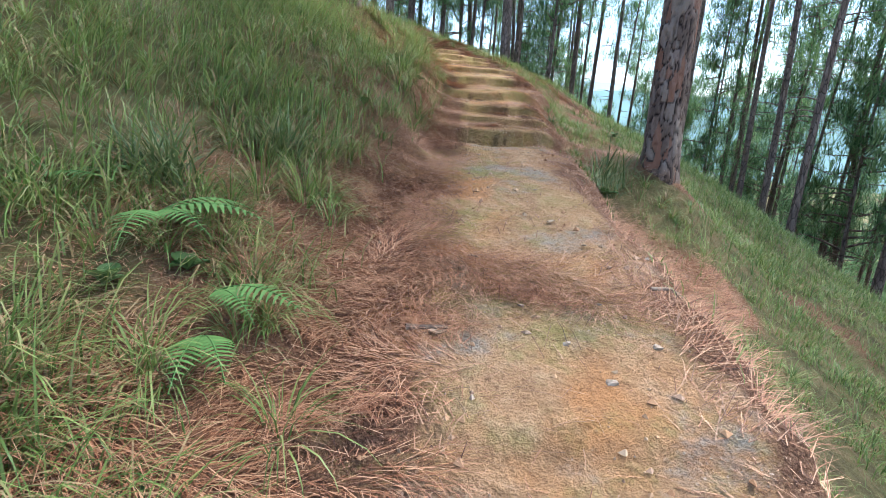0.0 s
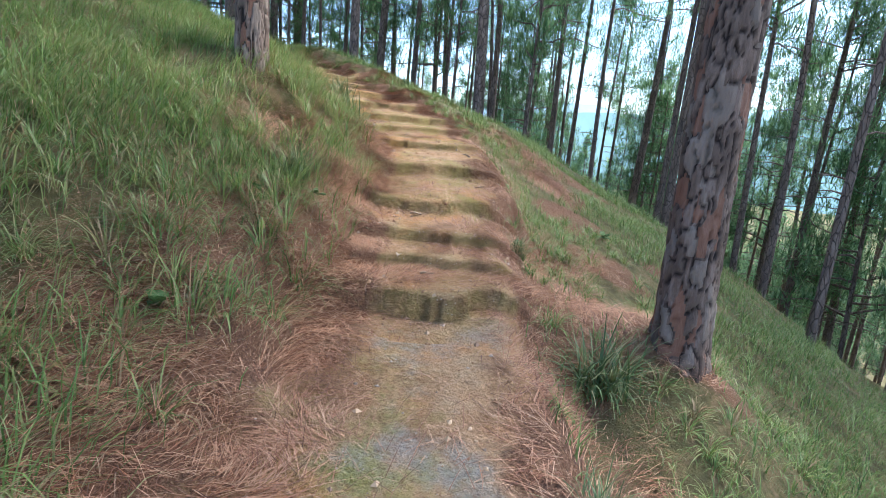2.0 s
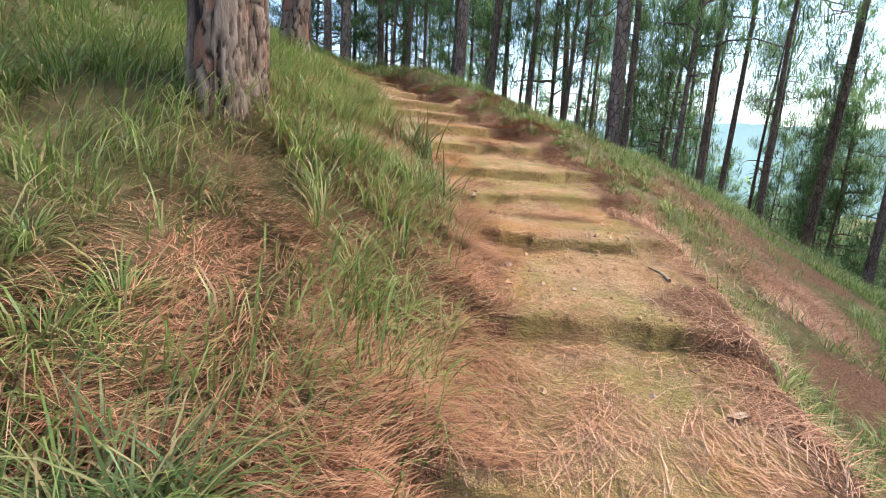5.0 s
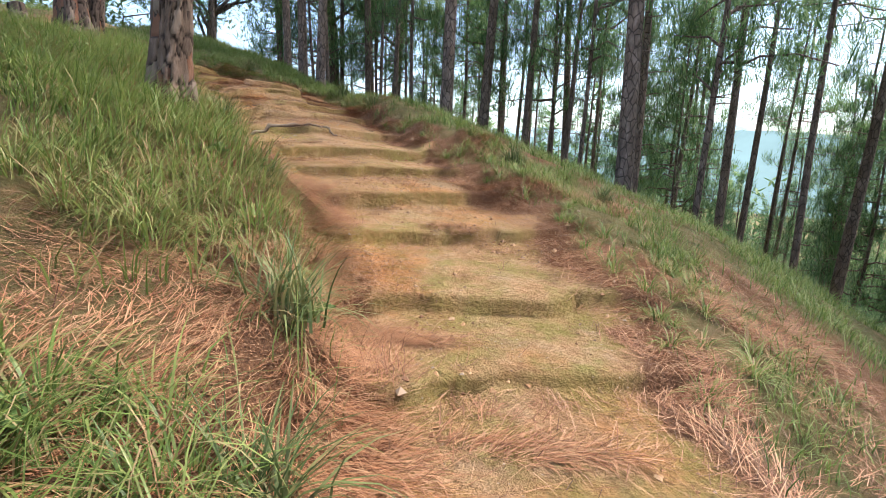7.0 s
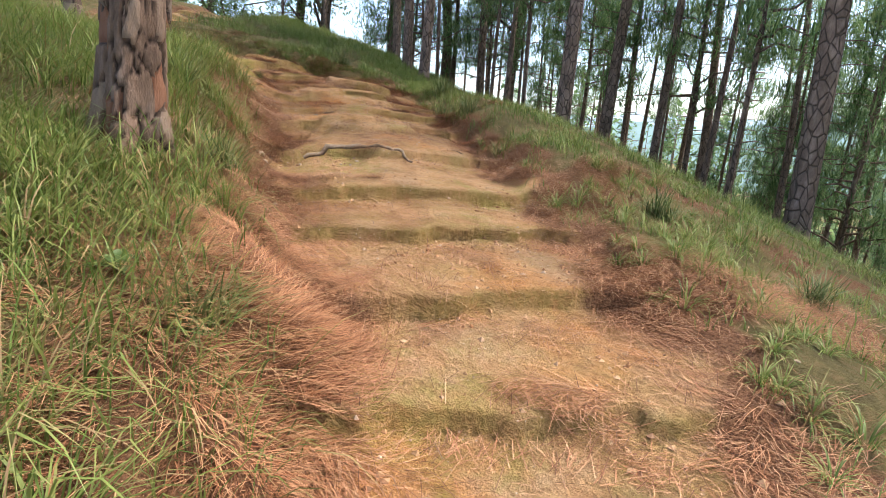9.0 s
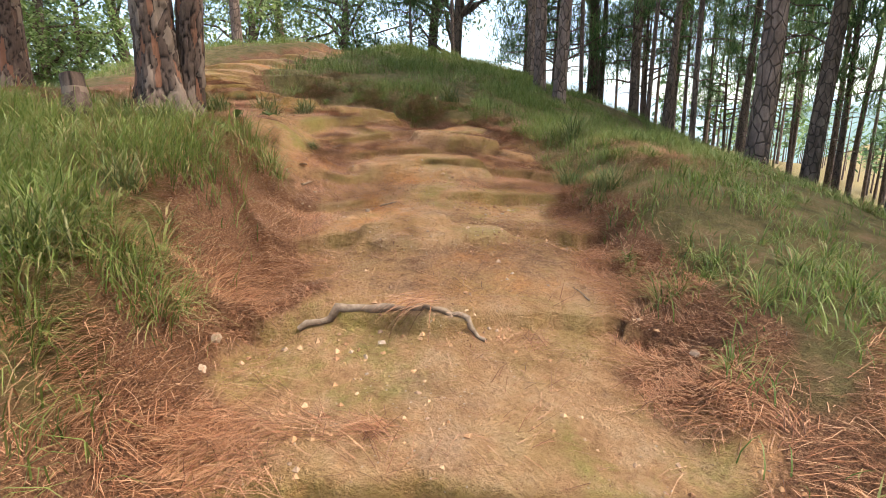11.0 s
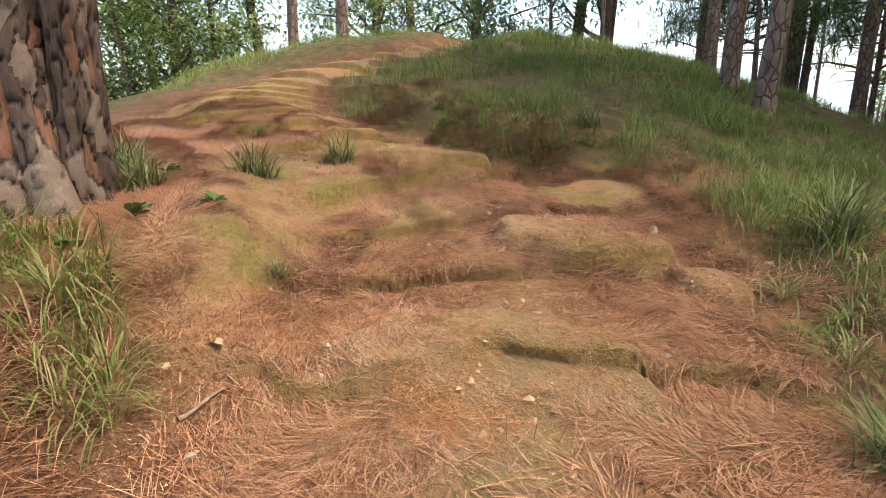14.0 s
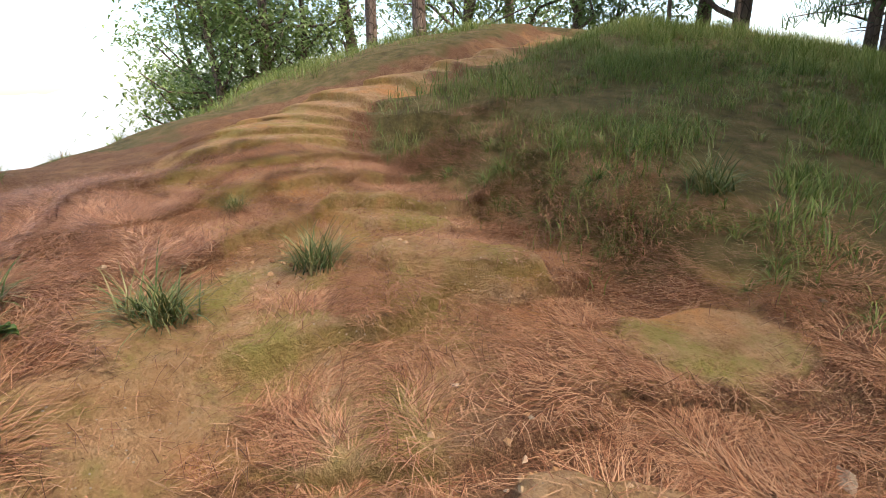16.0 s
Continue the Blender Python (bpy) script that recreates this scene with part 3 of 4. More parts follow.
def needle_clumps(rng, centres, size, per=11):
    n = len(centres) * per
    c = np.repeat(centres, per, 0) + rng.normal(0, size * 0.22, (n, 3))
    v, f = strands(c, rng.uniform(0, 2 * np.pi, n), rng.uniform(-0.5, 1.3, n), size * rng.uniform(0.6, 1.2, n), np.full(n, size * 0.085), rng.uniform(0, 0.6, n), 1)
    return v, f


def crown(rng, line, tall, low, spreadout, count, clump=0.42, per=9):
    """Limbs with thin twigs and tufts of needles, bunched towards their ends."""
    limbs, spots = [], []
    for k in range(count):
        t = low + (1 - low) * (k + rng.uniform(0, 1)) / count
        root = np.array([np.interp(t, np.linspace(0, 1, len(line)), line[:, j]) for j in range(3)])
        reach = spreadout * (1.15 - t) / (1.15 - low) * rng.uniform(0.55, 1.15) + 0.4
        az, up = rng.uniform(0, 2 * np.pi), rng.uniform(0.0, 0.5)
        u = np.linspace(0, 1, 5)
        pts = root + np.stack([np.cos(az) * reach * u, np.sin(az) * reach * u, reach * (up * u - 0.25 * u**2 + 0.15 * u**3)], 1)
        pts[1:] += rng.normal(0, 0.05 * reach, (4, 3))
        limbs.append(tube(pts, 0.035 * (1.2 - t) * (1 - 0.8 * u) + 0.006, 4))
        m = int(5 + 7 * reach)
        w = rng.uniform(0.35, 1.05, m)
        base = np.stack([np.interp(w, u, pts[:, j]) for j in range(3)], 1)
        spots.append(base + rng.normal(0, 0.16 * reach ** 0.5, (m, 3)))
    return joined(limbs), needle_clumps(rng, np.vstack(spots), clump, per)


def dead_limbs(rng, line, low, high, count, reach):
    out = []
    for k in range(count):
        t = rng.uniform(low, high)
        root = np.array([np.interp(t, np.linspace(0, 1, len(line)), line[:, j]) for j in range(3)])
        az, r = rng.uniform(0, 2 * np.pi), reach * rng.uniform(0.3, 1)
        u = np.linspace(0, 1, 4)
        pts = root + np.stack([np.cos(az) * r * u, np.sin(az) * r * u, r * (0.25 * u - 0.3 * u**2)], 1) + rng.normal(0, 0.03 * r, (4, 3)) * u[:, None]
        out.append(tube(pts, 0.018 * (1 - 0.85 * u), 4))
    return joined(out)


def pine(seed, tall, width, lean=(0, 0), crook=0.12, low=0.45, limbs=28, spreadout=2.1):
    rng = np.random.default_rng(seed)
    tree = new("pine_tree")
    line = trunk_line(rng, tall, lean, crook)
    t = np.linspace(0, 1, len(line))
    v, f = tube(line, width / 2 * (1 - 0.8 * t) * (1 + 0.35 * np.exp(-t * tall / 0.35)) + 0.012, 12)
    link_mesh("trunk", v, f, BARK_FAR, tree)
    (lv, lf), (cv, cf) = crown(rng, line, tall, low, spreadout, limbs)
    dv, df = dead_limbs(rng, line, 0.16, low, 9, 1.2)
    v, f = joined([(lv, lf), (dv, df)])
    tagged(link_mesh("branchwork", v, f, BARK_FAR, tree), kind="stuff")
    tagged(link_mesh("crown", cv, cf, PINE_GREEN, tree), kind="stuff")
    return tagged(tree, "tall slender pine with a dark trunk and a sparse high crown", "tree", "pines of the hillside wood")


def near_pine(seed, x, y, width, lean, flare, tall, mat, label, twin=None, crook=0.04):
    rng = np.random.default_rng(seed)
    tree = new("pine_tree")
    v, f, crack, flake = plated_trunk(rng, tall, width, lean, flare, crook)
    ob = link_mesh("trunk", v, f, mat, tree)
    floats(ob, "crack", crack)
    floats(ob, "flake", flake)
    if twin:
        v, f, crack, flake = plated_trunk(rng, tall, twin[2], twin[3], flare * 0.6, crook)
        ob = link_mesh("trunk", v + np.array([twin[0], twin[1], 0]), f, mat, tree)
        floats(ob, "crack", crack)
        floats(ob, "flake", flake)
    stem = np.array([[lean[0] * 4.5, lean[1] * 4.5, 4.3], [lean[0] * 7, lean[1] * 7, 7.0], [lean[0] * 10, lean[1] * 10, tall]])
    u = np.linspace(0, 1, 14)
    line = np.stack([np.interp(u, [0, 0.4, 1], stem[:, j]) for j in range(3)], 1)
    tv, tf = tube(line, width / 2 * 0.84 * (1 - 0.85 * u) + 0.01, 12)
    link_mesh("upper_trunk", tv, tf, BARK_FAR, tree)
    (lv, lf), (cv, cf) = crown(rng, line, tall, 0.25, 2.4, 34)
    tagged(link_mesh("branchwork", lv, lf, BARK_FAR, tree), kind="stuff")
    tagged(link_mesh("crown", cv, cf, PINE_GREEN, tree), kind="stuff")
    tree.location = (x, y, place(x, y))
    return tagged(tree, label, "tree", "pines beside the path")


near_pine(11, 2.15, 5.4, 0.34, (0.03, 0.02), 0.25, 13, BARK_NEAR, "grey-brown plated pine with grass at its foot")
near_pine(12, -1.5, 7.8, 0.25, (0.03, 0.02), 0.15, 13, BARK_NEAR, "twin-stemmed pine with thick plated bark on the grassy bank", (-0.03, 0.25, 0.24, (0.02, 0.04)))
near_pine(13, -2.88, 11.15, 0.27, (0.05, 0.04), 0.55, 12, BARK_NEAR, "pale-barked pine leaning over the bank above the steps")
near_pine(14, -6.86, 14.26, 0.38, (0.0, 0.03), 0.75, 13, BARK_DARK, "thick dark pine with a flaring foot and torn bark", (0.15, 0.17, 0.25, (0.04, 0.05)), 0.05)
near_pine(15, -9.75, 13.68, 0.40, (0.02, 0.0), 0.25, 14, BARK_DARK, "dark upright pine on the crest of the ridge")

VARIANTS = [pine(21, 15, 0.25, (0.01, 0.0), 0.12, 0.56), pine(22, 17, 0.28, (-0.012, 0.01), 0.10, 0.6), pine(23, 14, 0.20, (0.03, 0.01), 0.2, 0.52), pine(24, 16, 0.25, (0.0, 0.02), 0.3, 0.58),
            pine(25, 11, 0.15, (0.02, -0.015), 0.14, 0.3, 36, 1.9), pine(26, 9, 0.12, (-0.02, 0.02), 0.12, 0.18, 36, 1.8)]
# x, y, girth against the model, turn, which model
MARKED = [(1.72, 19.0, 1.25, 40, 1), (0.78, 30.2, 1.3, 0, 3), (-2.39, 27.1, 1.35, 200, 1), (-2.65, 21.35, 1.25, 100, 0), (-6.8, 22.65, 1.3, 20, 2), (-7.75, 23.5, 1.1, 250, 0),
          (-8.75, 32.7, 1.3, 90, 1), (-16.12, 20.5, 1.1, 10, 0), (-18.7, 20.1, 1.1, 300, 1), (10.0, 26.9, 1.4, 180, 1), (8.4, 41.2, 1.2, 75, 0), (3.3, 19.5, 0.9, 33, 4),
          (0.9, 21.8, 0.75, 10, 4), (2.6, 23.5, 1.0, 140, 0), (5.2, 24.0, 0.9, 310, 1), (6.3, 21.5, 0.85, 66, 2), (7.9, 19.0, 0.9, 15, 0), (9.6, 17.0, 0.9, 85, 2),
          (-4.6, 25.2, 0.8, 190, 4), (-6.2, 28.5, 1.0, 45, 2), (-10.6, 28.0, 1.1, 99, 1), (-12.6, 31.0, 1.1, 0, 0), (-5.0, 33.0, 1.0, 0, 0), (-13.2, 27.0, 0.8, 200, 4)]
TREES_AT = []


def plant(x, y, girth, turn, which):
    m = pose(x, y, place(x, y, 0.05), 0, 0, turn) @ Matrix.Diagonal((girth, girth, 0.9 + 0.1 * girth, 1))
    tree = copy_thing(VARIANTS[which], m)
    TREES_AT.append((x, y))
    return tree


for row in MARKED:
    plant(*row)
wood = random.Random(5)
tries = 0
while len(TREES_AT) < 150 and tries < 8000:
    tries += 1
    far = wood.random() < 0.45
    x, y = (wood.uniform(8, 50), wood.uniform(2, 75)) if far else (wood.uniform(5.0, 26), wood.uniform(9, 46))
    if wood.random() < 0.4:
        x, y = wood.uniform(-14, 5), wood.uniform(24.5, 52)
    if x < 6.5 and y < 16:
        continue
    if x < 5.2 and y < 24.5 or (x < -11 and y < 30):
        continue
    if min((x - a) ** 2 + (y - b) ** 2 for a, b in TREES_AT) < (1.5 + 0.035 * math.hypot(x, y)) ** 2:
        continue
    near = math.hypot(x, y - 8) < 24
    plant(x, y, wood.uniform(0.65, 1.0), wood.uniform(0, 360), wood.choice((0, 1, 2, 3, 2) if near else (0, 1, 2, 3, 4, 5)))
ridge = 0
while ridge < 10 and tries < 12000:
    tries += 1
    x, y = wood.uniform(-13, 3), wood.uniform(23.5, 44)
    if min((x - a) ** 2 + (y - b) ** 2 for a, b in TREES_AT) < 1.1 ** 2 or math.hypot(x + 13, y - 22) < 4:
        continue
    plant(x, y, wood.uniform(0.7, 1.05), wood.uniform(0, 360), wood.choice((0, 1, 2, 3, 4)))
    ridge += 1
young = 0
while young < 88 and tries < 20000:
    tries += 1
    x, y = (wood.uniform(9, 42), wood.uniform(0, 58)) if young < 74 else (wood.uniform(-16, 6), wood.uniform(27, 48))
    if min((x - a) ** 2 + (y - b) ** 2 for a, b in TREES_AT) < 1.3 ** 2:
        continue
    plant(x, y, wood.uniform(0.8, 1.3), wood.uniform(0, 360), wood.choice((4, 5, 5)))
    young += 1
for row, spot in zip(VARIANTS, ((13, 12, 0), (15.5, 20, 0), (12, 32, 0), (20, 29, 0), (5.5, 33, 0), (18, 14, 0))):
    row.location = (spot[0], spot[1], place(spot[0], spot[1], 0.05))


# ---- broad-leaved trees beyond the crest ----
def leafy_tree(seed, tall, spreadout, low, leaves):
    rng = np.random.default_rng(seed)
    tree = new("broadleaf_tree")
    line = trunk_line(rng, tall * 0.8, (0.03, 0.02), 0.25, 12)
    u = np.linspace(0, 1, 12)
    pieces, spots = [tube(line, 0.13 * (1 - 0.85 * u) + 0.012, 9)], []
    for k in range(22):
        t = low + (1 - low) * rng.uniform(0, 1)
        root = np.array([np.interp(t, u, line[:, j]) for j in range(3)])
        az, reach = rng.uniform(0, 6.28), spreadout * rng.uniform(0.5, 1.0) * (1.1 - 0.6 * t)
        w = np.linspace(0, 1, 5)
        pts = root + np.stack([np.cos(az) * reach * w, np.sin(az) * reach * w, reach * 0.7 * w], 1)
        pts[1:] += rng.normal(0, 0.08 * reach, (4, 3))
        pieces.append(tube(pts, 0.05 * (1.1 - t) * (1 - 0.85 * w) + 0.006, 5))
        for j in range(5):
            q = np.array([np.interp(rng.uniform(0.4, 1.05), w, pts[:, i]) for i in range(3)])
            spots.append(q + rng.normal(0, 0.32, (leaves, 3)) * np.array([1, 1, 0.7]))
    v, f = joined(pieces)
    link_mesh("trunk", v, f, BARK_FAR, tree)
    c = np.vstack(spots)
    n = len(c)
    v, f = strands(c, rng.uniform(0, 6.28, n), rng.uniform(-0.9, 0.5, n), rng.uniform(0.075, 0.135, n), rng.uniform(0.04, 0.068, n), rng.uniform(0, 0.7, n), 2)
    tagged(link_mesh("crown", v, f, LEAF_GREEN, tree), kind="stuff")
    return tagged(tree, "leafy broad-leaved tree with a light green airy crown beyond the crest", "tree", "broad-leaved trees beyond the crest")


LEAFY = [leafy_tree(41, 7.5, 2.3, 0.12, 95), leafy_tree(42, 8.5, 2.6, 0.15, 90)]
for k, (x, y, size, turn) in enumerate([(-24.5, 16.2, 1.5, 0), (-27.0, 19.5, 1.6, 80), (-25.0, 18.0, 1.4, 150), (-30.0, 23.0, 1.7, 210), (-21.0, 28.0, 1.2, 40), (-26.0, 29.0, 1.5, 130), (-31.0, 18.5, 1.5, 300), (-18.5, 32.0, 1.3, 10), (-15.5, 30.0, 1.2, 75), (-12.0, 36.0, 1.4, 190), (-23.0, 24.5, 1.2, 33), (-9.0, 38.0, 1.4, 300), (-34.0, 15.0, 1.5, 60)]):
    m = pose(x, y, place(x, y, 0.1), 0, 0, turn) @ Matrix.Diagonal((size, size, size, 1))
    if k < 2:
        LEAFY[k].matrix_world = m
    else:
        copy_thing(LEAFY[k % 2], m)


# ---- far woods, mountains and pale haze screens ----
def far_woods():
    rng = np.random.default_rng(51)
    pieces_v, spots = [], []
    n = 900
    az = rng.uniform(radians(-75), radians(75), n)
    dist = rng.uniform(48, 220, n)
    x, y = 4 + dist * np.sin(az), 12 + dist * np.cos(az)
    keep = (x > 2) | (y > 70)
    x, y = x[keep], y[keep]
    z = height(x, y)
    size = rng.uniform(8, 15, len(x))
    per = 60
    t = rng.uniform(0.3, 1.0, (len(x), per))
    r = (1.12 - t) * 0.23 * size[:, None] * np.sqrt(rng.uniform(0.05, 1, t.shape))
    a = rng.uniform(0, 6.28, t.shape)
    c = np.stack([x[:, None] + r * np.cos(a), y[:, None] + r * np.sin(a), z[:, None] + t * size[:, None]], -1).reshape(-1, 3)
    m = len(c)
    v, f = strands(c, rng.uniform(0, 6.28, m), rng.uniform(-0.7, 0.7, m), rng.uniform(0.7, 1.5, m), rng.uniform(0.3, 0.6, m), rng.uniform(0, 0.6, m), 1)
    ob = link_mesh("far_woods", v, f, PINE_GREEN)
    tagged(ob, "dense pine wood far down the valley side", "woods", kind="stuff")
    trunks = [tube(np.array([[px, py, pz - 0.3], [px, py, pz + 0.8 * h]]), np.array([0.16, 0.04]), 5) for px, py, pz, h in zip(x, y, z, size)]
    v, f = joined(trunks)
    tagged(link_mesh("far_trunks", v, f, BARK_FAR), "dark trunks of the far pine wood", "woods", kind="stuff")


far_woods()


def mountain(name, dist, top, base, colour, seed, start, stop):
    m = bpy.data.materials.new(name)
    m.use_nodes = True
    nt = m.node_tree
    nt.nodes.remove(nt.nodes["Principled BSDF"])
    # ridges glow by themselves; the haze of distance is painted into their colour
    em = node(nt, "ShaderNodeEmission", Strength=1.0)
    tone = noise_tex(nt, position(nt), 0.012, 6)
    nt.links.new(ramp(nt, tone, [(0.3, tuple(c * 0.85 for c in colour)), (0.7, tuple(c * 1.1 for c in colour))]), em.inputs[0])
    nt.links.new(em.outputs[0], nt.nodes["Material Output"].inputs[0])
    a = np.radians(np.linspace(start, stop, 160))
    ridge = top * (0.62 + 0.28 * wave(a * 10, a * 0, 2.2, seed) + 0.12 * wave(a * 10, a * 0, 0.7, seed + 1) + 0.05 * wave(a * 10, a * 0, 0.22, seed + 2))
    rows = []
    for k, share in enumerate((0.0, 0.35, 0.7, 1.0)):
        d = dist * (1 + 0.25 * share)
        rows.append(np.stack([d * np.sin(a), d * np.cos(a), base + (ridge - base) * share], 1))
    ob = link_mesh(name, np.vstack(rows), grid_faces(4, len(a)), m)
    return tagged(ob, "glowing backdrop ridge with distance haze painted into its colour", "mountain", kind="structure")


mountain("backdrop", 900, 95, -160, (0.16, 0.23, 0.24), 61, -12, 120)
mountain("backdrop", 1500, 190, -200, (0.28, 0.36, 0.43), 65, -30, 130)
# added pale glowing screens: bright valley haze that hides the far ground
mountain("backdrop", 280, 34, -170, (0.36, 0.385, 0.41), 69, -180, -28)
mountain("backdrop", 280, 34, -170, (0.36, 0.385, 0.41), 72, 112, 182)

# ---- grass and fallen needles ----
def scatter(rng, count, box):
    x, y = rng.uniform(box[0], box[1], count), rng.uniform(box[2], box[3], count)
    s, side, half = along(x, y)
    return x, y, s, side, np.abs(side) - half


def lay(name, mat, label, x, y, rng, tall, wide, rise, droop, segments, category, heading=None, lift=-0.01):
    n = len(x)
    roots = np.stack([x, y, height(x, y) + lift], 1)
    head = rng.uniform(0, 2 * np.pi, n) if heading is None else heading
    v, f = strands(roots, head, rise, tall, wide, droop, segments)
    ob = link_mesh(name, v, f, mat)
    return tagged(ob, label, category, kind="stuff")


def grass_cover():
    rng = np.random.default_rng(71)
    # long grass of the left bank
    x, y, s, side, off = scatter(rng, 220000, (-9.5, 0.9, -0.5, 14.5))
    clump = 0.42 + 0.7 * wave(x, y, 0.5, 31) + 0.5 * wave(x, y, 0.16, 32)
    bank = np.where(s > 9.0, smooth(off, 0.0, 0.4), smooth(off, 0.1, 0.8)) * np.exp(-np.maximum(off - 3.0, 0) / 2.5)
    bank = bank * np.where(s < 15.0, np.where(s > 9, 0.7, 0.75), 1.0)
    bank = bank * np.where(s > 15.0, smooth(off, 0.25, 0.7), 1.0) * (1 - smooth(s, 20.5, 22) * (1 - smooth(off, 2.0, 3.0)))
    bank = bank * smooth(np.hypot((x + 0.85) / 1.4, y - 1.68), 0.15, 0.4)
    keep = (side < 0) & (rng.uniform(0, 1, len(x)) < bank * smooth(clump, 0.0, 0.75))
    x, y, off, c = x[keep], y[keep], off[keep], clump[keep]
    n = len(x)
    tall = rng.uniform(0.14, 0.36, n) * (0.7 + 0.5 * c)
    down = np.arctan2(0.25, 1.0) + rng.normal(0, 1.1, n)
    lay("grass", GRASS, "long green grass mixed with yellow blades on the bank", x, y, rng, tall, rng.uniform(0.0035, 0.009, n), rng.uniform(0.9, 1.5, n), rng.uniform(0.8, 2.4, n), 3, "grass", down)
    pick = rng.uniform(0, 1, n) < 0.2
    m = int(pick.sum())
    lay("dry_grass", DRY_GRASS, "dry straw-coloured grass hanging on the bank", x[pick] + 0.03, y[pick], rng, rng.uniform(0.15, 0.38, m), rng.uniform(0.004, 0.008, m), rng.uniform(0.3, 1.3, m), rng.uniform(0.8, 2.3, m), 3, "grass", down[pick])
    # shorter grass of the right slope
    x, y, s, side, off = scatter(rng, 330000, (-4, 11, 0.5, 24))
    clump = 0.42 + 0.7 * wave(x, y, 0.55, 33) + 0.5 * wave(x, y, 0.17, 34)
    slope = smooth(off, 0.02, 0.5) * np.exp(-np.maximum(off - 3.5, 0) / 3.0)
    bare = 1 - 0.7 * np.where(off < 3, smooth(wave(x, y, 0.8, 27), 0.3, 0.6), 0.0)
    slope = slope * bare * smooth(np.hypot(x - 2.15, y - 8.4), 0.3, 0.6)
    keep = (side > 0) & (s < 22.5) & (rng.uniform(0, 1, len(x)) < slope * smooth(clump, 0.0, 0.75))
    x, y, c = x[keep], y[keep], clump[keep]
    n = len(x)
    lay("grass", GRASS, "fresh green grass on the falling slope beside the path", x, y, rng, rng.uniform(0.08, 0.21, n) * (0.7 + 0.5 * c), rng.uniform(0.0035, 0.009, n), rng.uniform(0.9, 1.5, n), rng.uniform(0.8, 2.2, n), 3, "grass")
    # the mound between the upper paths and the crest behind it
    x, y, s, side, off = scatter(rng, 320000, (-20, -2, 15.5, 27))
    clump = 0.5 + 0.7 * wave(x, y, 0.6, 35) + 0.5 * wave(x, y, 0.2, 36)
    mound = np.where(side > 0, smooth(off, 0.05, 0.8), smooth(off, 1.0, 2.0))
    mound = mound * smooth(np.hypot(x + 5.6, y - 17.4), 0.9, 1.3) * (1 - 0.55 * (1 - smooth(y + 0.25 * x, 16.2, 17.4)))
    mound = mound * (1 - 0.75 * smooth(wave(x, y, 0.9, 38), 0.1, 0.5))
    trail = np.abs((x + 6.3) * 0.83 + (y - 18.3) * 0.55)
    mound = mound * np.where((y > 17.9) & (y < 20.6), smooth(trail, 0.15, 0.4), 1.0)
    keep = (s > 21.5) & (rng.uniform(0, 1, len(x)) < mound * smooth(clump, 0.0, 0.75))
    x, y, c = x[keep], y[keep], clump[keep]
    n = len(x)
    lay("grass", GRASS, "thick green grass on the rounded mound below the crest", x, y, rng, rng.uniform(0.10, 0.30, n) * (0.7 + 0.5 * c), rng.uniform(0.0035, 0.009, n), rng.uniform(0.9, 1.5, n), rng.uniform(0.8, 2.2, n), 3, "grass")


def tussocks():
    """Clumps of long arching blades, green and straw-coloured, hanging down the banks."""
    rng = np.random.default_rng(74)
    x, y, s, side, off = scatter(rng, 46000, (-13.0, 6.0, 0.3, 24.0))
    left = np.select([s < 9, s < 15.5, s < 20.5], [1.0 * smooth(off, 0.1, 0.6), 1.15 * smooth(off, -0.02, 0.18), 1.4 * smooth(off, 0.15, 0.45)], 0.3 * smooth(off, 1.2, 2.0))
    left = left * np.exp(-np.maximum(off - 2.2, 0) / 1.5)
    right = 0.6 * smooth(off, 0.08, 0.35) * np.exp(-np.maximum(off - np.where(s > 20, 3.5, 1.2), 0) / 1.3)
    right = right * smooth(np.hypot(x + 5.6, y - 17.4), 0.9, 1.3) * np.where(s > 21.5, smooth(off, 0.3, 0.9), 1)
    weight = np.where(side < 0, left, right) * smooth(0.5 + wave(x, y, 0.8, 37), np.where(s < 9, -0.3, 0.1), np.where(s < 9, 0.6, 0.9))
    keep = rng.uniform(0, 1, len(x)) < 0.32 * weight
    x, y, s, side = x[keep], y[keep], s[keep], side[keep]
    n, per = len(x), 44
    size = rng.uniform(0.55, 1.2, n) * np.where(side < 0, 1.0, 0.62)
    cx, cy = np.repeat(x, per), np.repeat(y, per)
    k = np.repeat(size, per)
    m = n * per
    out = rng.uniform(0, 2 * np.pi, m)
    r = 0.07 * k * np.sqrt(rng.uniform(0, 1, m))
    px, py = cx + r * np.cos(out), cy + r * np.sin(out)
    straw = rng.uniform(0, 1, m) < np.repeat(np.clip(rng.normal(0.22, 0.2, n), 0, 0.8), per)
    for which, mat, label in ((~straw, GRASS, "arching green grass clumps hanging over the path's banks"), (straw, DRY_GRASS, "straw-coloured dead blades among the grass clumps")):
        q = int(which.sum())
        lay("grass_clumps", mat, label, px[which], py[which], rng, 0.36 * k[which] * rng.uniform(0.55, 1.15, q), rng.uniform(0.0035, 0.0085, q), rng.uniform(0.5, 1.45, q), rng.uniform(1.2, 2.6, q), 4, "grass", out[which])


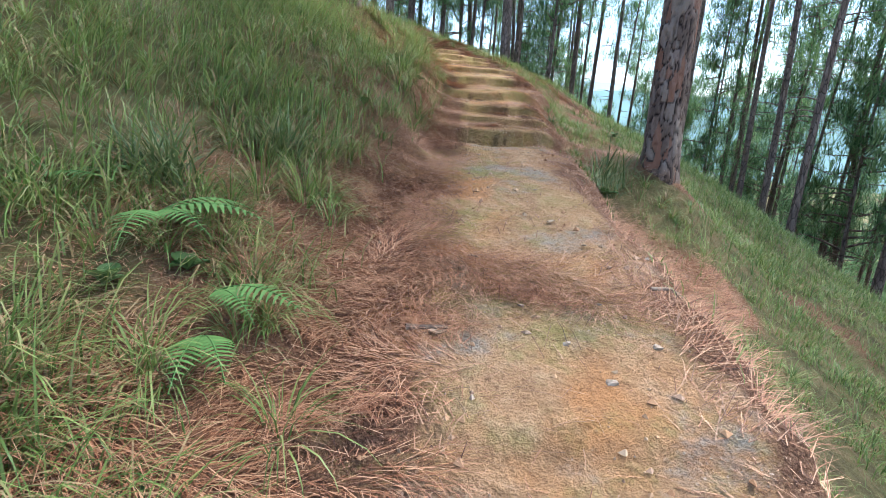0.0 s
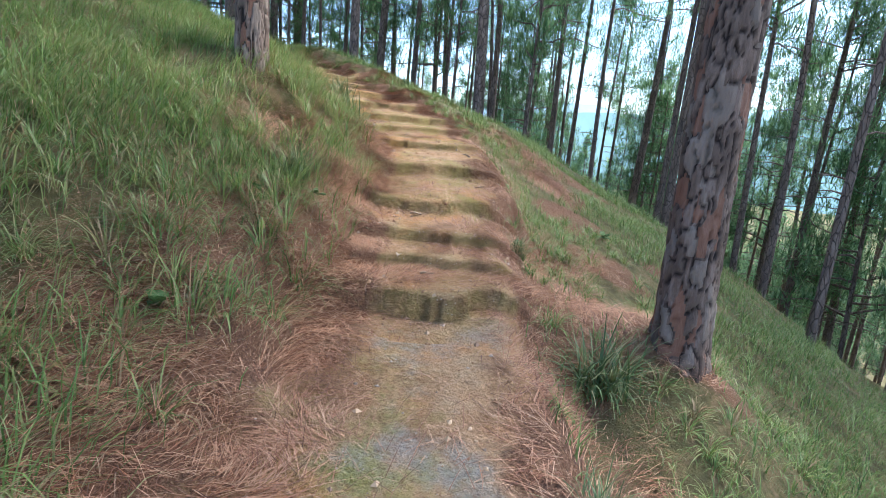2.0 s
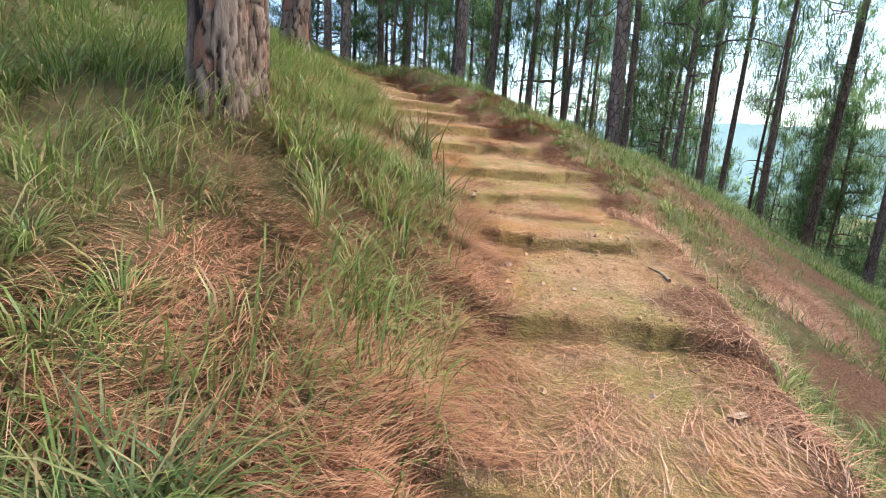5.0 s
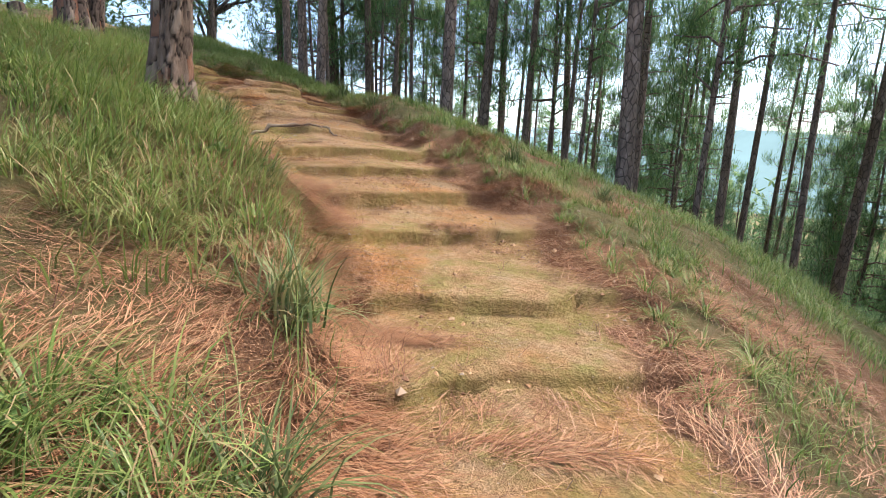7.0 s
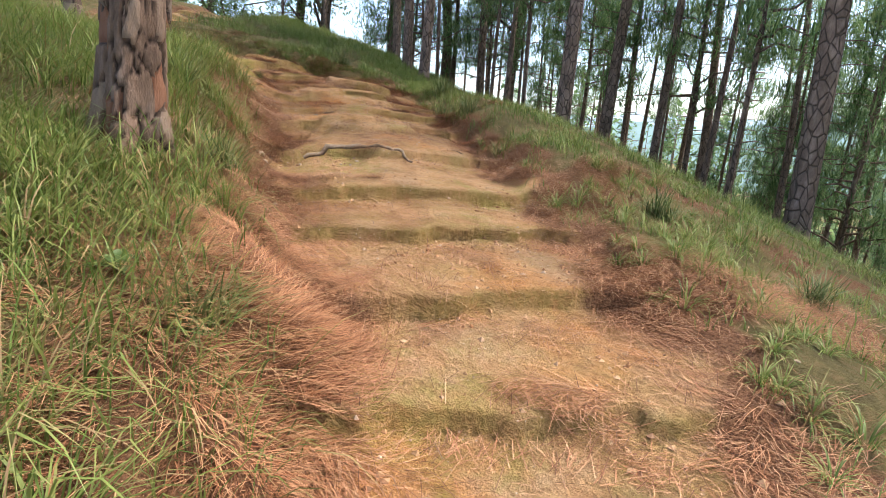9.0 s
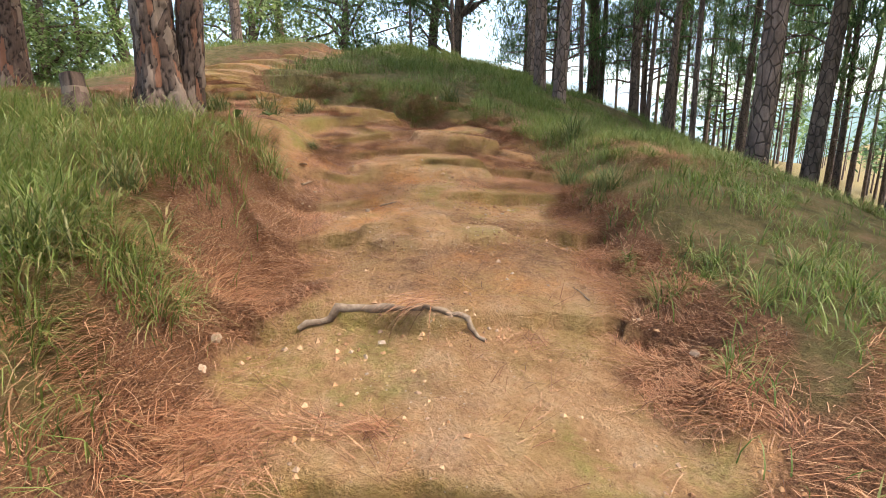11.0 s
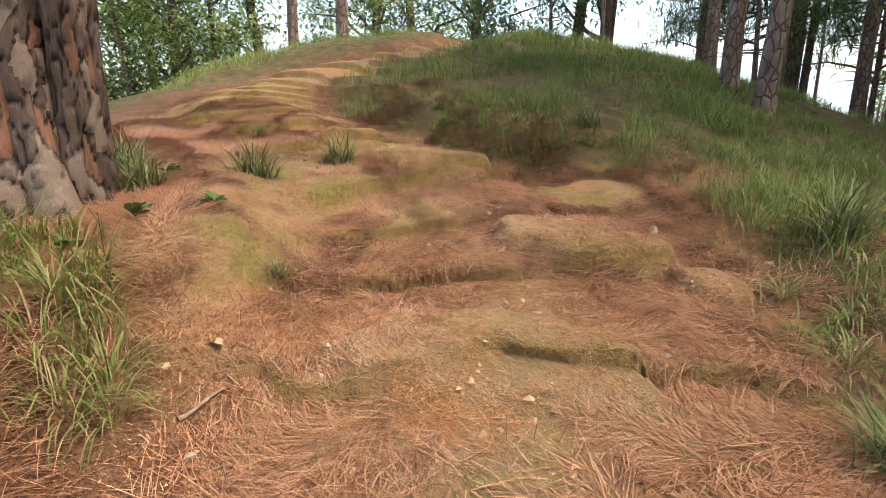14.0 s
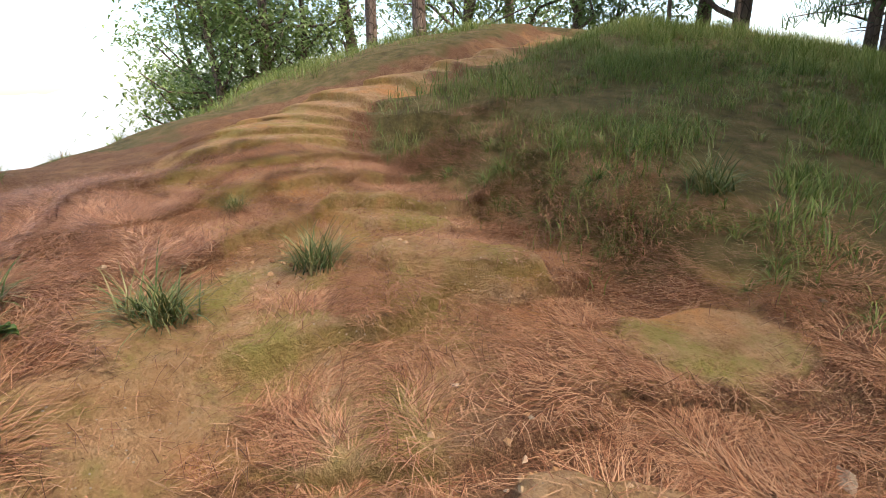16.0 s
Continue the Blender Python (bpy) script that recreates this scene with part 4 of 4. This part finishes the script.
# heaps of needles on the treads: x, y, half width, half depth, turn
HEAPS = [(0.72, 6.15, 0.34, 0.3, 0.0), (0.15, 5.55, 0.5, 0.16, 0.1), (-0.5, 9.75, 0.45, 0.13, 0.2), (0.1, 9.2, 0.34, 0.09, 0.1), (-0.55, 11.3, 0.3, 0.12, 0.4), (-3.8, 14.4, 0.36, 0.16, 0.7),
         (-2.7, 13.0, 0.4, 0.1, 0.6), (-5.75, 15.75, 0.3, 0.3, 0.0), (-4.9, 17.1, 0.6, 0.2, 0.9), (-5.4, 17.2, 0.5, 0.35, 0.9), (-6.15, 16.1, 0.3, 0.2, 0.8), (-3.6, 15.9, 0.5, 0.12, 0.8)]


def needle_litter():
    rng = np.random.default_rng(72)
    x, y, s, side, off = scatter(rng, 2300000, (-9.5, 2.4, -0.3, 19.5))
    drift = 0.5 + 0.6 * wave(x, y, 0.7, 41) + 0.3 * wave(x, y, 0.2, 42)
    left = smooth(off, -0.3, 0.05) * (1 - smooth(off, 0.7, 1.5))
    left = np.maximum(left, np.where(s < 9.0, smooth(-side, 0.15, 0.55) * (1 - smooth(off, 0.7, 1.3)), 0))
    right = np.where(s < 16, 0.5, 0.8) * smooth(off, -0.25, 0.05) * (1 - smooth(off, 0.1, 0.6))
    right = np.maximum(right, 0.6 * smooth(off, 0.3, 0.6) * smooth(wave(x, y, 0.8, 27), 0.3, 0.6) * (1 - smooth(off, 1.4, 2.0)))
    weight = np.where(side < 0, left, right)
    weight = np.where((s > 15.5) & (side < 0), smooth(off, -0.35, 0.1) * (1 - smooth(off, 1.0 + 1.2 * smooth(s, 19.5, 21), 1.7 + 1.1 * smooth(s, 19.5, 21))), weight)
    weight = np.where(s > 20.0, np.maximum(weight, 0.8 * smooth(off, -1.1, -0.5) * (1 - smooth(off, 1.0, 2.0))), weight)
    weight = np.maximum(weight, np.where(off < 0, 0.035 + 0.12 * smooth(drift, 0.7, 1.1), 0))
    pile = np.hypot((x - 0.25) / 0.55, (y - 2.25 + 0.25 * (x - 0.25)) / 0.24) + 0.4 * wave(x, y, 0.3, 44)
    weight = np.maximum(weight, 0.9 * (1 - smooth(pile, 0.6, 1.2)))
    for hx, hy, hw, hd, turn in HEAPS:
        u, v = (x - hx) * math.cos(turn) + (y - hy) * math.sin(turn), (y - hy) * math.cos(turn) - (x - hx) * math.sin(turn)
        weight = np.maximum(weight, 0.95 * (1 - smooth(np.hypot(u / hw, v / hd) + 0.45 * wave(x, y, 0.25, 46), 0.6, 1.15)))
    foot = np.min(np.abs((s[:, None] + 0.1) - RISERS[None]), axis=1)
    weight = np.where((off < 0.1) & (s > 8.5), np.maximum(weight, 0.28 * np.exp(-foot / 0.09)), weight)
    keep = rng.uniform(0, 1, len(x)) < weight * np.clip(drift, 0.38, 1) * np.where(s > 9, 1 - 0.9 * mossy_ground(x, y), 1) * (1 - 0.8 * on_ledges(x, y)[0])
    x, y, side, off = x[keep], y[keep], side[keep], off[keep]
    n = len(x)
    flow = 5.0 * wave(x, y, 0.5, 43) + rng.normal(0, 0.7, n)
    lay("pine_needles", NEEDLES, "reddish brown fallen pine needles in drifts along the path", x, y, rng, rng.uniform(0.10, 0.22, n), rng.uniform(0.0022, 0.0038, n), rng.uniform(0.0, 0.4, n), rng.uniform(0.0, 1.0, n), 2, "pine needles", flow, 0.006)


def grit():
    """Crumbs of clay and small pebbles strewn over the trodden path."""
    rng = np.random.default_rng(73)
    x, y, s, side, off = scatter(rng, 120000, (-10, 2.2, 0.2, 19.0))
    foot = np.min(np.abs((s[:, None] + 0.07) - RISERS[None]), axis=1)
    weight = (1 - smooth(off, -0.1, 0.4)) * (0.25 + 0.9 * np.exp(-foot / 0.10)) * smooth(wave(x, y, 0.4, 45), -0.5, 0.6)
    keep = rng.uniform(0, 1, len(x)) < weight
    x, y = x[keep], y[keep]
    n = len(x)
    size = 0.004 + 0.017 * rng.uniform(0, 1, n) ** 3
    shape = np.array([[1, 0, 0], [0, 1, 0], [-1, 0, 0], [0, -1, 0], [0, 0, 0.8], [0, 0, -0.8]], float)
    pts = shape[None] * rng.uniform(0.6, 1.4, (n, 6, 1)) + rng.normal(0, 0.15, (n, 6, 3))
    turn = rng.uniform(0, 6.28, n)
    ca, sa = np.cos(turn)[:, None], np.sin(turn)[:, None]
    px, py = pts[..., 0] * ca - pts[..., 1] * sa, pts[..., 0] * sa + pts[..., 1] * ca
    base = np.stack([x, y, height(x, y) + 0.001], 1)
    v = base[:, None] + np.stack([px, py, pts[..., 2]], -1) * size[:, None, None]
    tri = np.array([[0, 1, 4], [1, 2, 4], [2, 3, 4], [3, 0, 4], [1, 0, 5], [2, 1, 5], [3, 2, 5], [0, 3, 5]])
    f = (np.arange(n) * 6)[:, None, None] + tri[None]
    ob = link_mesh("grit", v.reshape(-1, 3), f.reshape(-1, 3), GRIT, None, False)
    return tagged(ob, "crumbs of clay and small pebbles on the path", "grit", kind="stuff")


grass_cover()
tussocks()
needle_litter()
grit()


# ---- small plants ----
def tuft(seed, size, blades):
    rng = np.random.default_rng(seed)
    ob_roots = np.stack([rng.normal(0, 0.045, blades), rng.normal(0, 0.045, blades), np.full(blades, -0.02)], 1) * size / 0.3
    v, f = strands(ob_roots, rng.uniform(0, 6.28, blades), rng.uniform(0.6, 1.5, blades), size * rng.uniform(0.6, 1.1, blades), rng.uniform(0.005, 0.010, blades) * size / 0.3, rng.uniform(0.5, 1.7, blades), 4)
    return v, f


def grass_tuft(x, y, size, seed, label="dark green grass tuft growing in the clay"):
    v, f = tuft(seed, size, 170)
    ob = link_mesh("grass_tuft", v, f, TUFT_GREEN)
    ob.location = (x, y, place(x, y))
    return tagged(ob, label, "grass tuft", "grass tufts along the path")


for k, (x, y, size) in enumerate([(-2.83, 15.98, 0.30), (-3.46, 16.53, 0.32), (-6.95, 15.48, 0.38), (-7.3, 16.28, 0.36), (-8.26, 15.92, 0.2), (-4.26, 18.23, 0.5),
                                  (-6.9, 18.95, 0.42), (-0.85, 9.2, 0.42), (-0.62, 6.1, 0.38), (-0.55, 8.5, 0.40), (1.55, 5.0, 0.5), (1.2, 6.4, 0.28), (1.15, 3.75, 0.26),
                                  (-4.6, 13.0, 0.34), (-6.5, 13.75, 0.4), (-6.2, 13.95, 0.36), (-6.75, 14.75, 0.34), (-7.2, 14.7, 0.36), (-3.9, 12.4, 0.36), (-2.6, 11.5, 0.3), (-5.7, 15.2, 0.14), (-1.7, 10.5, 0.34), (-1.0, 3.0, 0.4), (-1.25, 2.2, 0.45), (0.7, 13.2, 0.34), (-0.3, 13.9, 0.36)]):
    grass_tuft(x, y, size, 200 + k)


def fern(x, y, turn, size, fronds, seed):
    rng = np.random.default_rng(seed)
    plant_ob = new("fern")
    for k in range(fronds):
        az = radians(turn) + (k - (fronds - 1) / 2) * 0.75 + rng.normal(0, 0.12)
        long = size * rng.uniform(0.8, 1.1)
        u = np.linspace(0, 1, 17)
        rib = np.stack([np.cos(az) * long * u, np.sin(az) * long * u, long * (0.55 * u - 0.62 * u**2)], 1)
        stalk = tube(rib, 0.0035 * (1 - 0.8 * u) + 0.0008, 4)
        at = np.repeat(rib[3:], 2, 0)
        sign = np.tile([1, -1], len(rib) - 3)
        w = np.repeat(u[3:], 2)
        reach = long * 0.22 * np.sin(np.pi * np.clip(w * 0.9 + 0.14, 0, 1)) + 0.004
        v, f = strands(at, az + sign * 1.25, np.full(len(at), -0.05), reach, reach * 0.15 + 0.005, np.full(len(at), 0.5), 3)
        v, f = joined([stalk, (v, f)])
        link_mesh("frond", v, f, FERN_GREEN, plant_ob)
    plant_ob.location = (x, y, place(x, y) + 0.07)
    return tagged(plant_ob, "bright green fern with arching fronds on the bank", "fern", "ferns on the bank")


for k, (x, y, turn, size, fronds) in enumerate([(-1.12, 1.85, -10, 0.42, 4), (-0.82, 1.68, -25, 0.36, 2), (-0.78, 1.5, -60, 0.32, 2), (-1.3, 1.9, 160, 0.36, 3), (1.5, 2.35, -100, 0.3, 4)]):
    fern(x, y, turn, size, fronds, 300 + k)


def herb(x, y, size, leaves, seed, label="small broad-leaved green herb on the bank"):
    rng = np.random.default_rng(seed)
    ob = new("herb")
    for k in range(leaves):
        az, rise = rng.uniform(0, 6.28), rng.uniform(0.4, 1.2)
        long = size * rng.uniform(0.5, 0.9)
        u = np.linspace(0, 1, 7)
        w = long * 0.26 * np.sin(np.pi * np.clip(u, 0.06, 0.985)) ** 0.8
        mid = np.stack([np.cos(az) * long * u * math.cos(rise), np.sin(az) * long * u * math.cos(rise), long * (math.sin(rise) * u - 0.45 * u**2) + 0.02], 1)
        across = np.array([-math.sin(az), math.cos(az), 0])
        v = np.vstack([mid - across * w[:, None] + [0, 0, 0.012], mid, mid + across * w[:, None] + [0, 0, 0.012]])
        f = np.vstack([grid_faces(3, 7)])
        link_mesh("leaf", v, f, PLANT_GREEN, ob)
    ob.location = (x, y, place(x, y))
    return tagged(ob, label, "plant", "herbs along the path")


for k, (x, y, size, leaves) in enumerate([(-0.70, 5.51, 0.10, 5), (-0.4, 5.97, 0.12, 6), (-0.88, 9.56, 0.16, 8), (-1.15, 3.76, 0.2, 8), (1.15, 3.7, 0.18, 8), (1.2, 6.46, 0.16, 7), (-6.2, 15.04, 0.14, 6), (-6.15, 14.64, 0.17, 7),
                                          (-1.9, 10.4, 0.15, 7), (-0.72, 4.32, 0.16, 7), (-6.0, 14.35, 0.14, 6), (-0.95, 1.75, 0.16, 8), (-1.1, 1.5, 0.17, 8), (-1.05, 8.3, 0.15, 7), (2.5, 8.1, 0.18, 8), (-6.9, 14.9, 0.13, 6)]):
    herb(x, y, size, leaves, 340 + k)


# ---- stones, sticks, roots, leaves, stump ----
def stone(x, y, size, seed, flat=0.6):
    rng = np.random.default_rng(seed)
    bm = bmesh.new()
    bmesh.ops.create_icosphere(bm, subdivisions=1, radius=size / 2)
    stretch = Vector((1.0, rng.uniform(0.6, 0.9), flat * rng.uniform(0.7, 1.0)))
    for v in bm.verts:
        k = 1 + 0.8 * noise.noise(v.co * (1.7 / size) + Vector((seed * 1.37, 0, 0)))
        v.co = Vector((v.co.x * stretch.x, v.co.y * stretch.y, v.co.z * stretch.z)) * k
    ob = part("stone", bm, STONE, None)
    for poly in ob.data.polygons:
        poly.use_smooth = False
    ob.location = (x, y, place(x, y) + size * 0.05)
    ob.rotation_euler = (rng.uniform(-0.3, 0.3), rng.uniform(-0.3, 0.3), rng.uniform(0, 6.28))
    return tagged(ob, "pale angular stone lying on the clay", "stone", "loose stones on the path")


for k, (x, y, size) in enumerate([(-3.48, 12.85, 0.085), (-3.69, 13.03, 0.10), (-1.71, 14.38, 0.08), (-4.6, 14.44, 0.085), (-4.36, 14.72, 0.10), (-3.46, 15.36, 0.05), (-4.23, 16.39, 0.06), (-4.78, 16.16, 0.05),
                                  (-4.45, 17.81, 0.07), (-5.84, 18.56, 0.07), (-5.2, 17.72, 0.12), (0.9, 10.96, 0.06), (-0.03, 8.25, 0.09), (0.5, 8.94, 0.05), (0.77, 8.96, 0.05), (-0.44, 6.23, 0.06), (0.01, 3.4, 0.04),
                                  (0.6, 3.44, 0.035), (0.62, 1.55, 0.06), (0.85, 1.75, 0.05), (0.5, 1.75, 0.04), (0.7, 2.05, 0.035), (0.78, 1.95, 0.03), (0.35, 2.0, 0.04), (-0.33, 2.52, 0.045), (-0.66, 4.47, 0.05),
                                  (-2.9, 12.3, 0.05), (-1.0, 12.9, 0.045), (-4.9, 14.6, 0.05), (-4.0, 15.9, 0.04), (-5.3, 14.6, 0.05), (-6.08, 16.6, 0.05), (-3.9, 17.1, 0.05), (-7.5, 15.2, 0.06), (0.15, 4.4, 0.035), (0.4, 12.0, 0.04)]):
    stone(x, y, 0.85 * size, 400 + k)


def stick(x, y, turn, long, thick, seed, bend=0.06, label="weathered grey-brown stick on the ground"):
    rng = np.random.default_rng(seed)
    u = np.linspace(0, 1, 9)
    px = x + math.cos(radians(turn)) * long * (u - 0.5) + bend * long * np.sin(u * 5 + seed)
    py = y + math.sin(radians(turn)) * long * (u - 0.5)
    pz = height(px, py) + thick * 0.5
    pz = np.maximum(pz, np.interp(u, [0, 1], [pz[0], pz[-1]]))
    v, f = tube(np.stack([px, py, pz], 1), thick / 2 * (1 - 0.55 * u) * (1 + rng.normal(0, 0.08, 9)), 7)
    return tagged(link_mesh("stick", v, f, DEAD_WOOD), label, "stick", "sticks on the ground")


for k, (x, y, turn, long, thick) in enumerate([(1.1, 2.2, 5, 0.24, 0.022), (0.82, 8.35, 115, 0.20, 0.022), (0.7, 8.76, 100, 0.13, 0.012), (-5.13, 14.69, 120, 0.22, 0.024), (-5.95, 15.74, 80, 0.16, 0.018), (-0.05, 1.78, 10, 0.16, 0.03), (-4.3, 14.9, 70, 0.14, 0.02), (-2.4, 14.6, 150, 0.18, 0.012)]):
    stick(x, y, turn, long, thick, 450 + k)


def exposed_root():
    ob = new("exposed_root")
    for line, thick in (((-3.52, 13.42, 4.22), (-3.36, 13.57, 4.29), (-3.15, 13.68, 4.29), (-2.92, 13.78, 4.30)), 0.044), (((-2.96, 13.77, 4.30), (-2.82, 13.85, 4.28), (-2.7, 13.88, 4.24), (-2.58, 13.88, 4.17)), 0.026):
        u = np.linspace(0, 1, 16)
        pts = np.stack([np.interp(u, np.linspace(0, 1, 4), [p[j] for p in line]) for j in range(3)], 1)
        pts[:, 2] = height(pts[:, 0], pts[:, 1]) + 0.012 + 0.008 * np.sin(u * 11) + 0.006 * np.sin(u * 27)
        v, f = tube(pts, thick / 2 * (0.4 + 0.6 * np.sin(np.pi * np.clip(u * 0.9 + 0.1, 0, 1))) * (1 + 0.25 * np.sin(u * 19 + 1)) + 0.004, 8)
        link_mesh("root_stem", v, f, DEAD_WOOD, ob)
    rng = np.random.default_rng(480)
    n = 60
    roots = np.stack([rng.normal(-2.9, 0.06, n), rng.normal(13.78, 0.05, n), np.full(n, 4.32)], 1)
    v, f = strands(roots, rng.normal(-2.1, 0.35, n), rng.uniform(-0.3, 0.2, n), rng.uniform(0.2, 0.38, n), np.full(n, 0.005), rng.uniform(0.9, 1.5, n), 4)
    link_mesh("hanging_needles", v, f, NEEDLES, ob)
    return tagged(ob, "grey exposed tree root across a clay step", "root")


exposed_root()


def dead_leaf(x, y, size, turn, seed):
    u, w = np.meshgrid(np.linspace(-1, 1, 7), np.linspace(-1, 1, 5))
    px, py = u * size / 2, w * size * 0.22 * np.sqrt(np.clip(1.02 - u**2, 0, 1))
    z = 0.12 * size * (w**2) + 0.06 * size * np.sin(u * 3 + seed) + 0.012
    top = np.stack([px, py, z], -1).reshape(-1, 3)
    f = grid_faces(5, 7)
    v = np.vstack([top, top - [0, 0, 0.0012]])
    ob = link_mesh("fallen_leaf", v, np.vstack([f, f[:, ::-1] + 35]), DEAD_LEAF)
    ob.location, ob.rotation_euler = (x, y, place(x, y)), (0, 0, radians(turn))
    return tagged(ob, "curled dry brown leaf on the path", "leaf", "fallen leaves on the path")


for k, (x, y, size, turn) in enumerate([(0.9, 7.22, 0.09, 10), (0.32, 6.51, 0.10, 170), (0.24, 5.79, 0.09, 80), (0.45, 5.6, 0.10, 20), (0.0, 1.76, 0.07, 10), (-0.75, 6.0, 0.07, 50), (0.62, 2.9, 0.06, 30), (-5.33, 14.8, 0.10, 20), (-3.3, 16.9, 0.08, 60), (0.15, 2.4, 0.05, 0), (0.75, 2.6, 0.05, 100)]):
    dead_leaf(x, y, size, turn, k)


def stump():
    rng = np.random.default_rng(490)
    u = np.linspace(0, 1, 16)
    pts = np.stack([0.05 * np.sin(u * 3), 0 * u, -0.25 + 0.6 * u], 1)
    v, f = tube(pts, 0.13 * (1 + 0.5 * np.exp(-u * 4) - 0.25 * u) * (1 + 0.04 * np.sin(u * 14)), 40)
    v = v + np.stack([wave(v[:, 0] * 9 + 5, v[:, 2] * 3, 1.0, 7), wave(v[:, 1] * 9, v[:, 2] * 3, 1.0, 8), np.zeros(len(v))], 1) * 0.02
    ob = new("tree_stump")
    body = link_mesh("stump_body", v, f, BARK_DARK, ob)
    floats(body, "crack", smooth(wave(np.arctan2(v[:, 1], v[:, 0]) * 3, v[:, 2] * 2, 0.8, 12), 0.1, 0.5))
    floats(body, "flake", hashed(np.floor(v[:, 0] * 20).astype(int), np.floor(v[:, 2] * 12).astype(int), 3))
    top = v[-40:]
    cap = np.vstack([top, top.mean(0)[None] + [0, 0, -0.03]])
    f = np.array([[i, (i + 1) % 40, 40, 40] for i in range(40)])[:, :3]
    link_mesh("cut_top", cap, f, DEAD_WOOD, ob)
    ob.location = (-6.95, 13.5, place(-6.95, 13.5))
    return tagged(ob, "low dark rotten stump beside the thick pine", "stump")


stump()
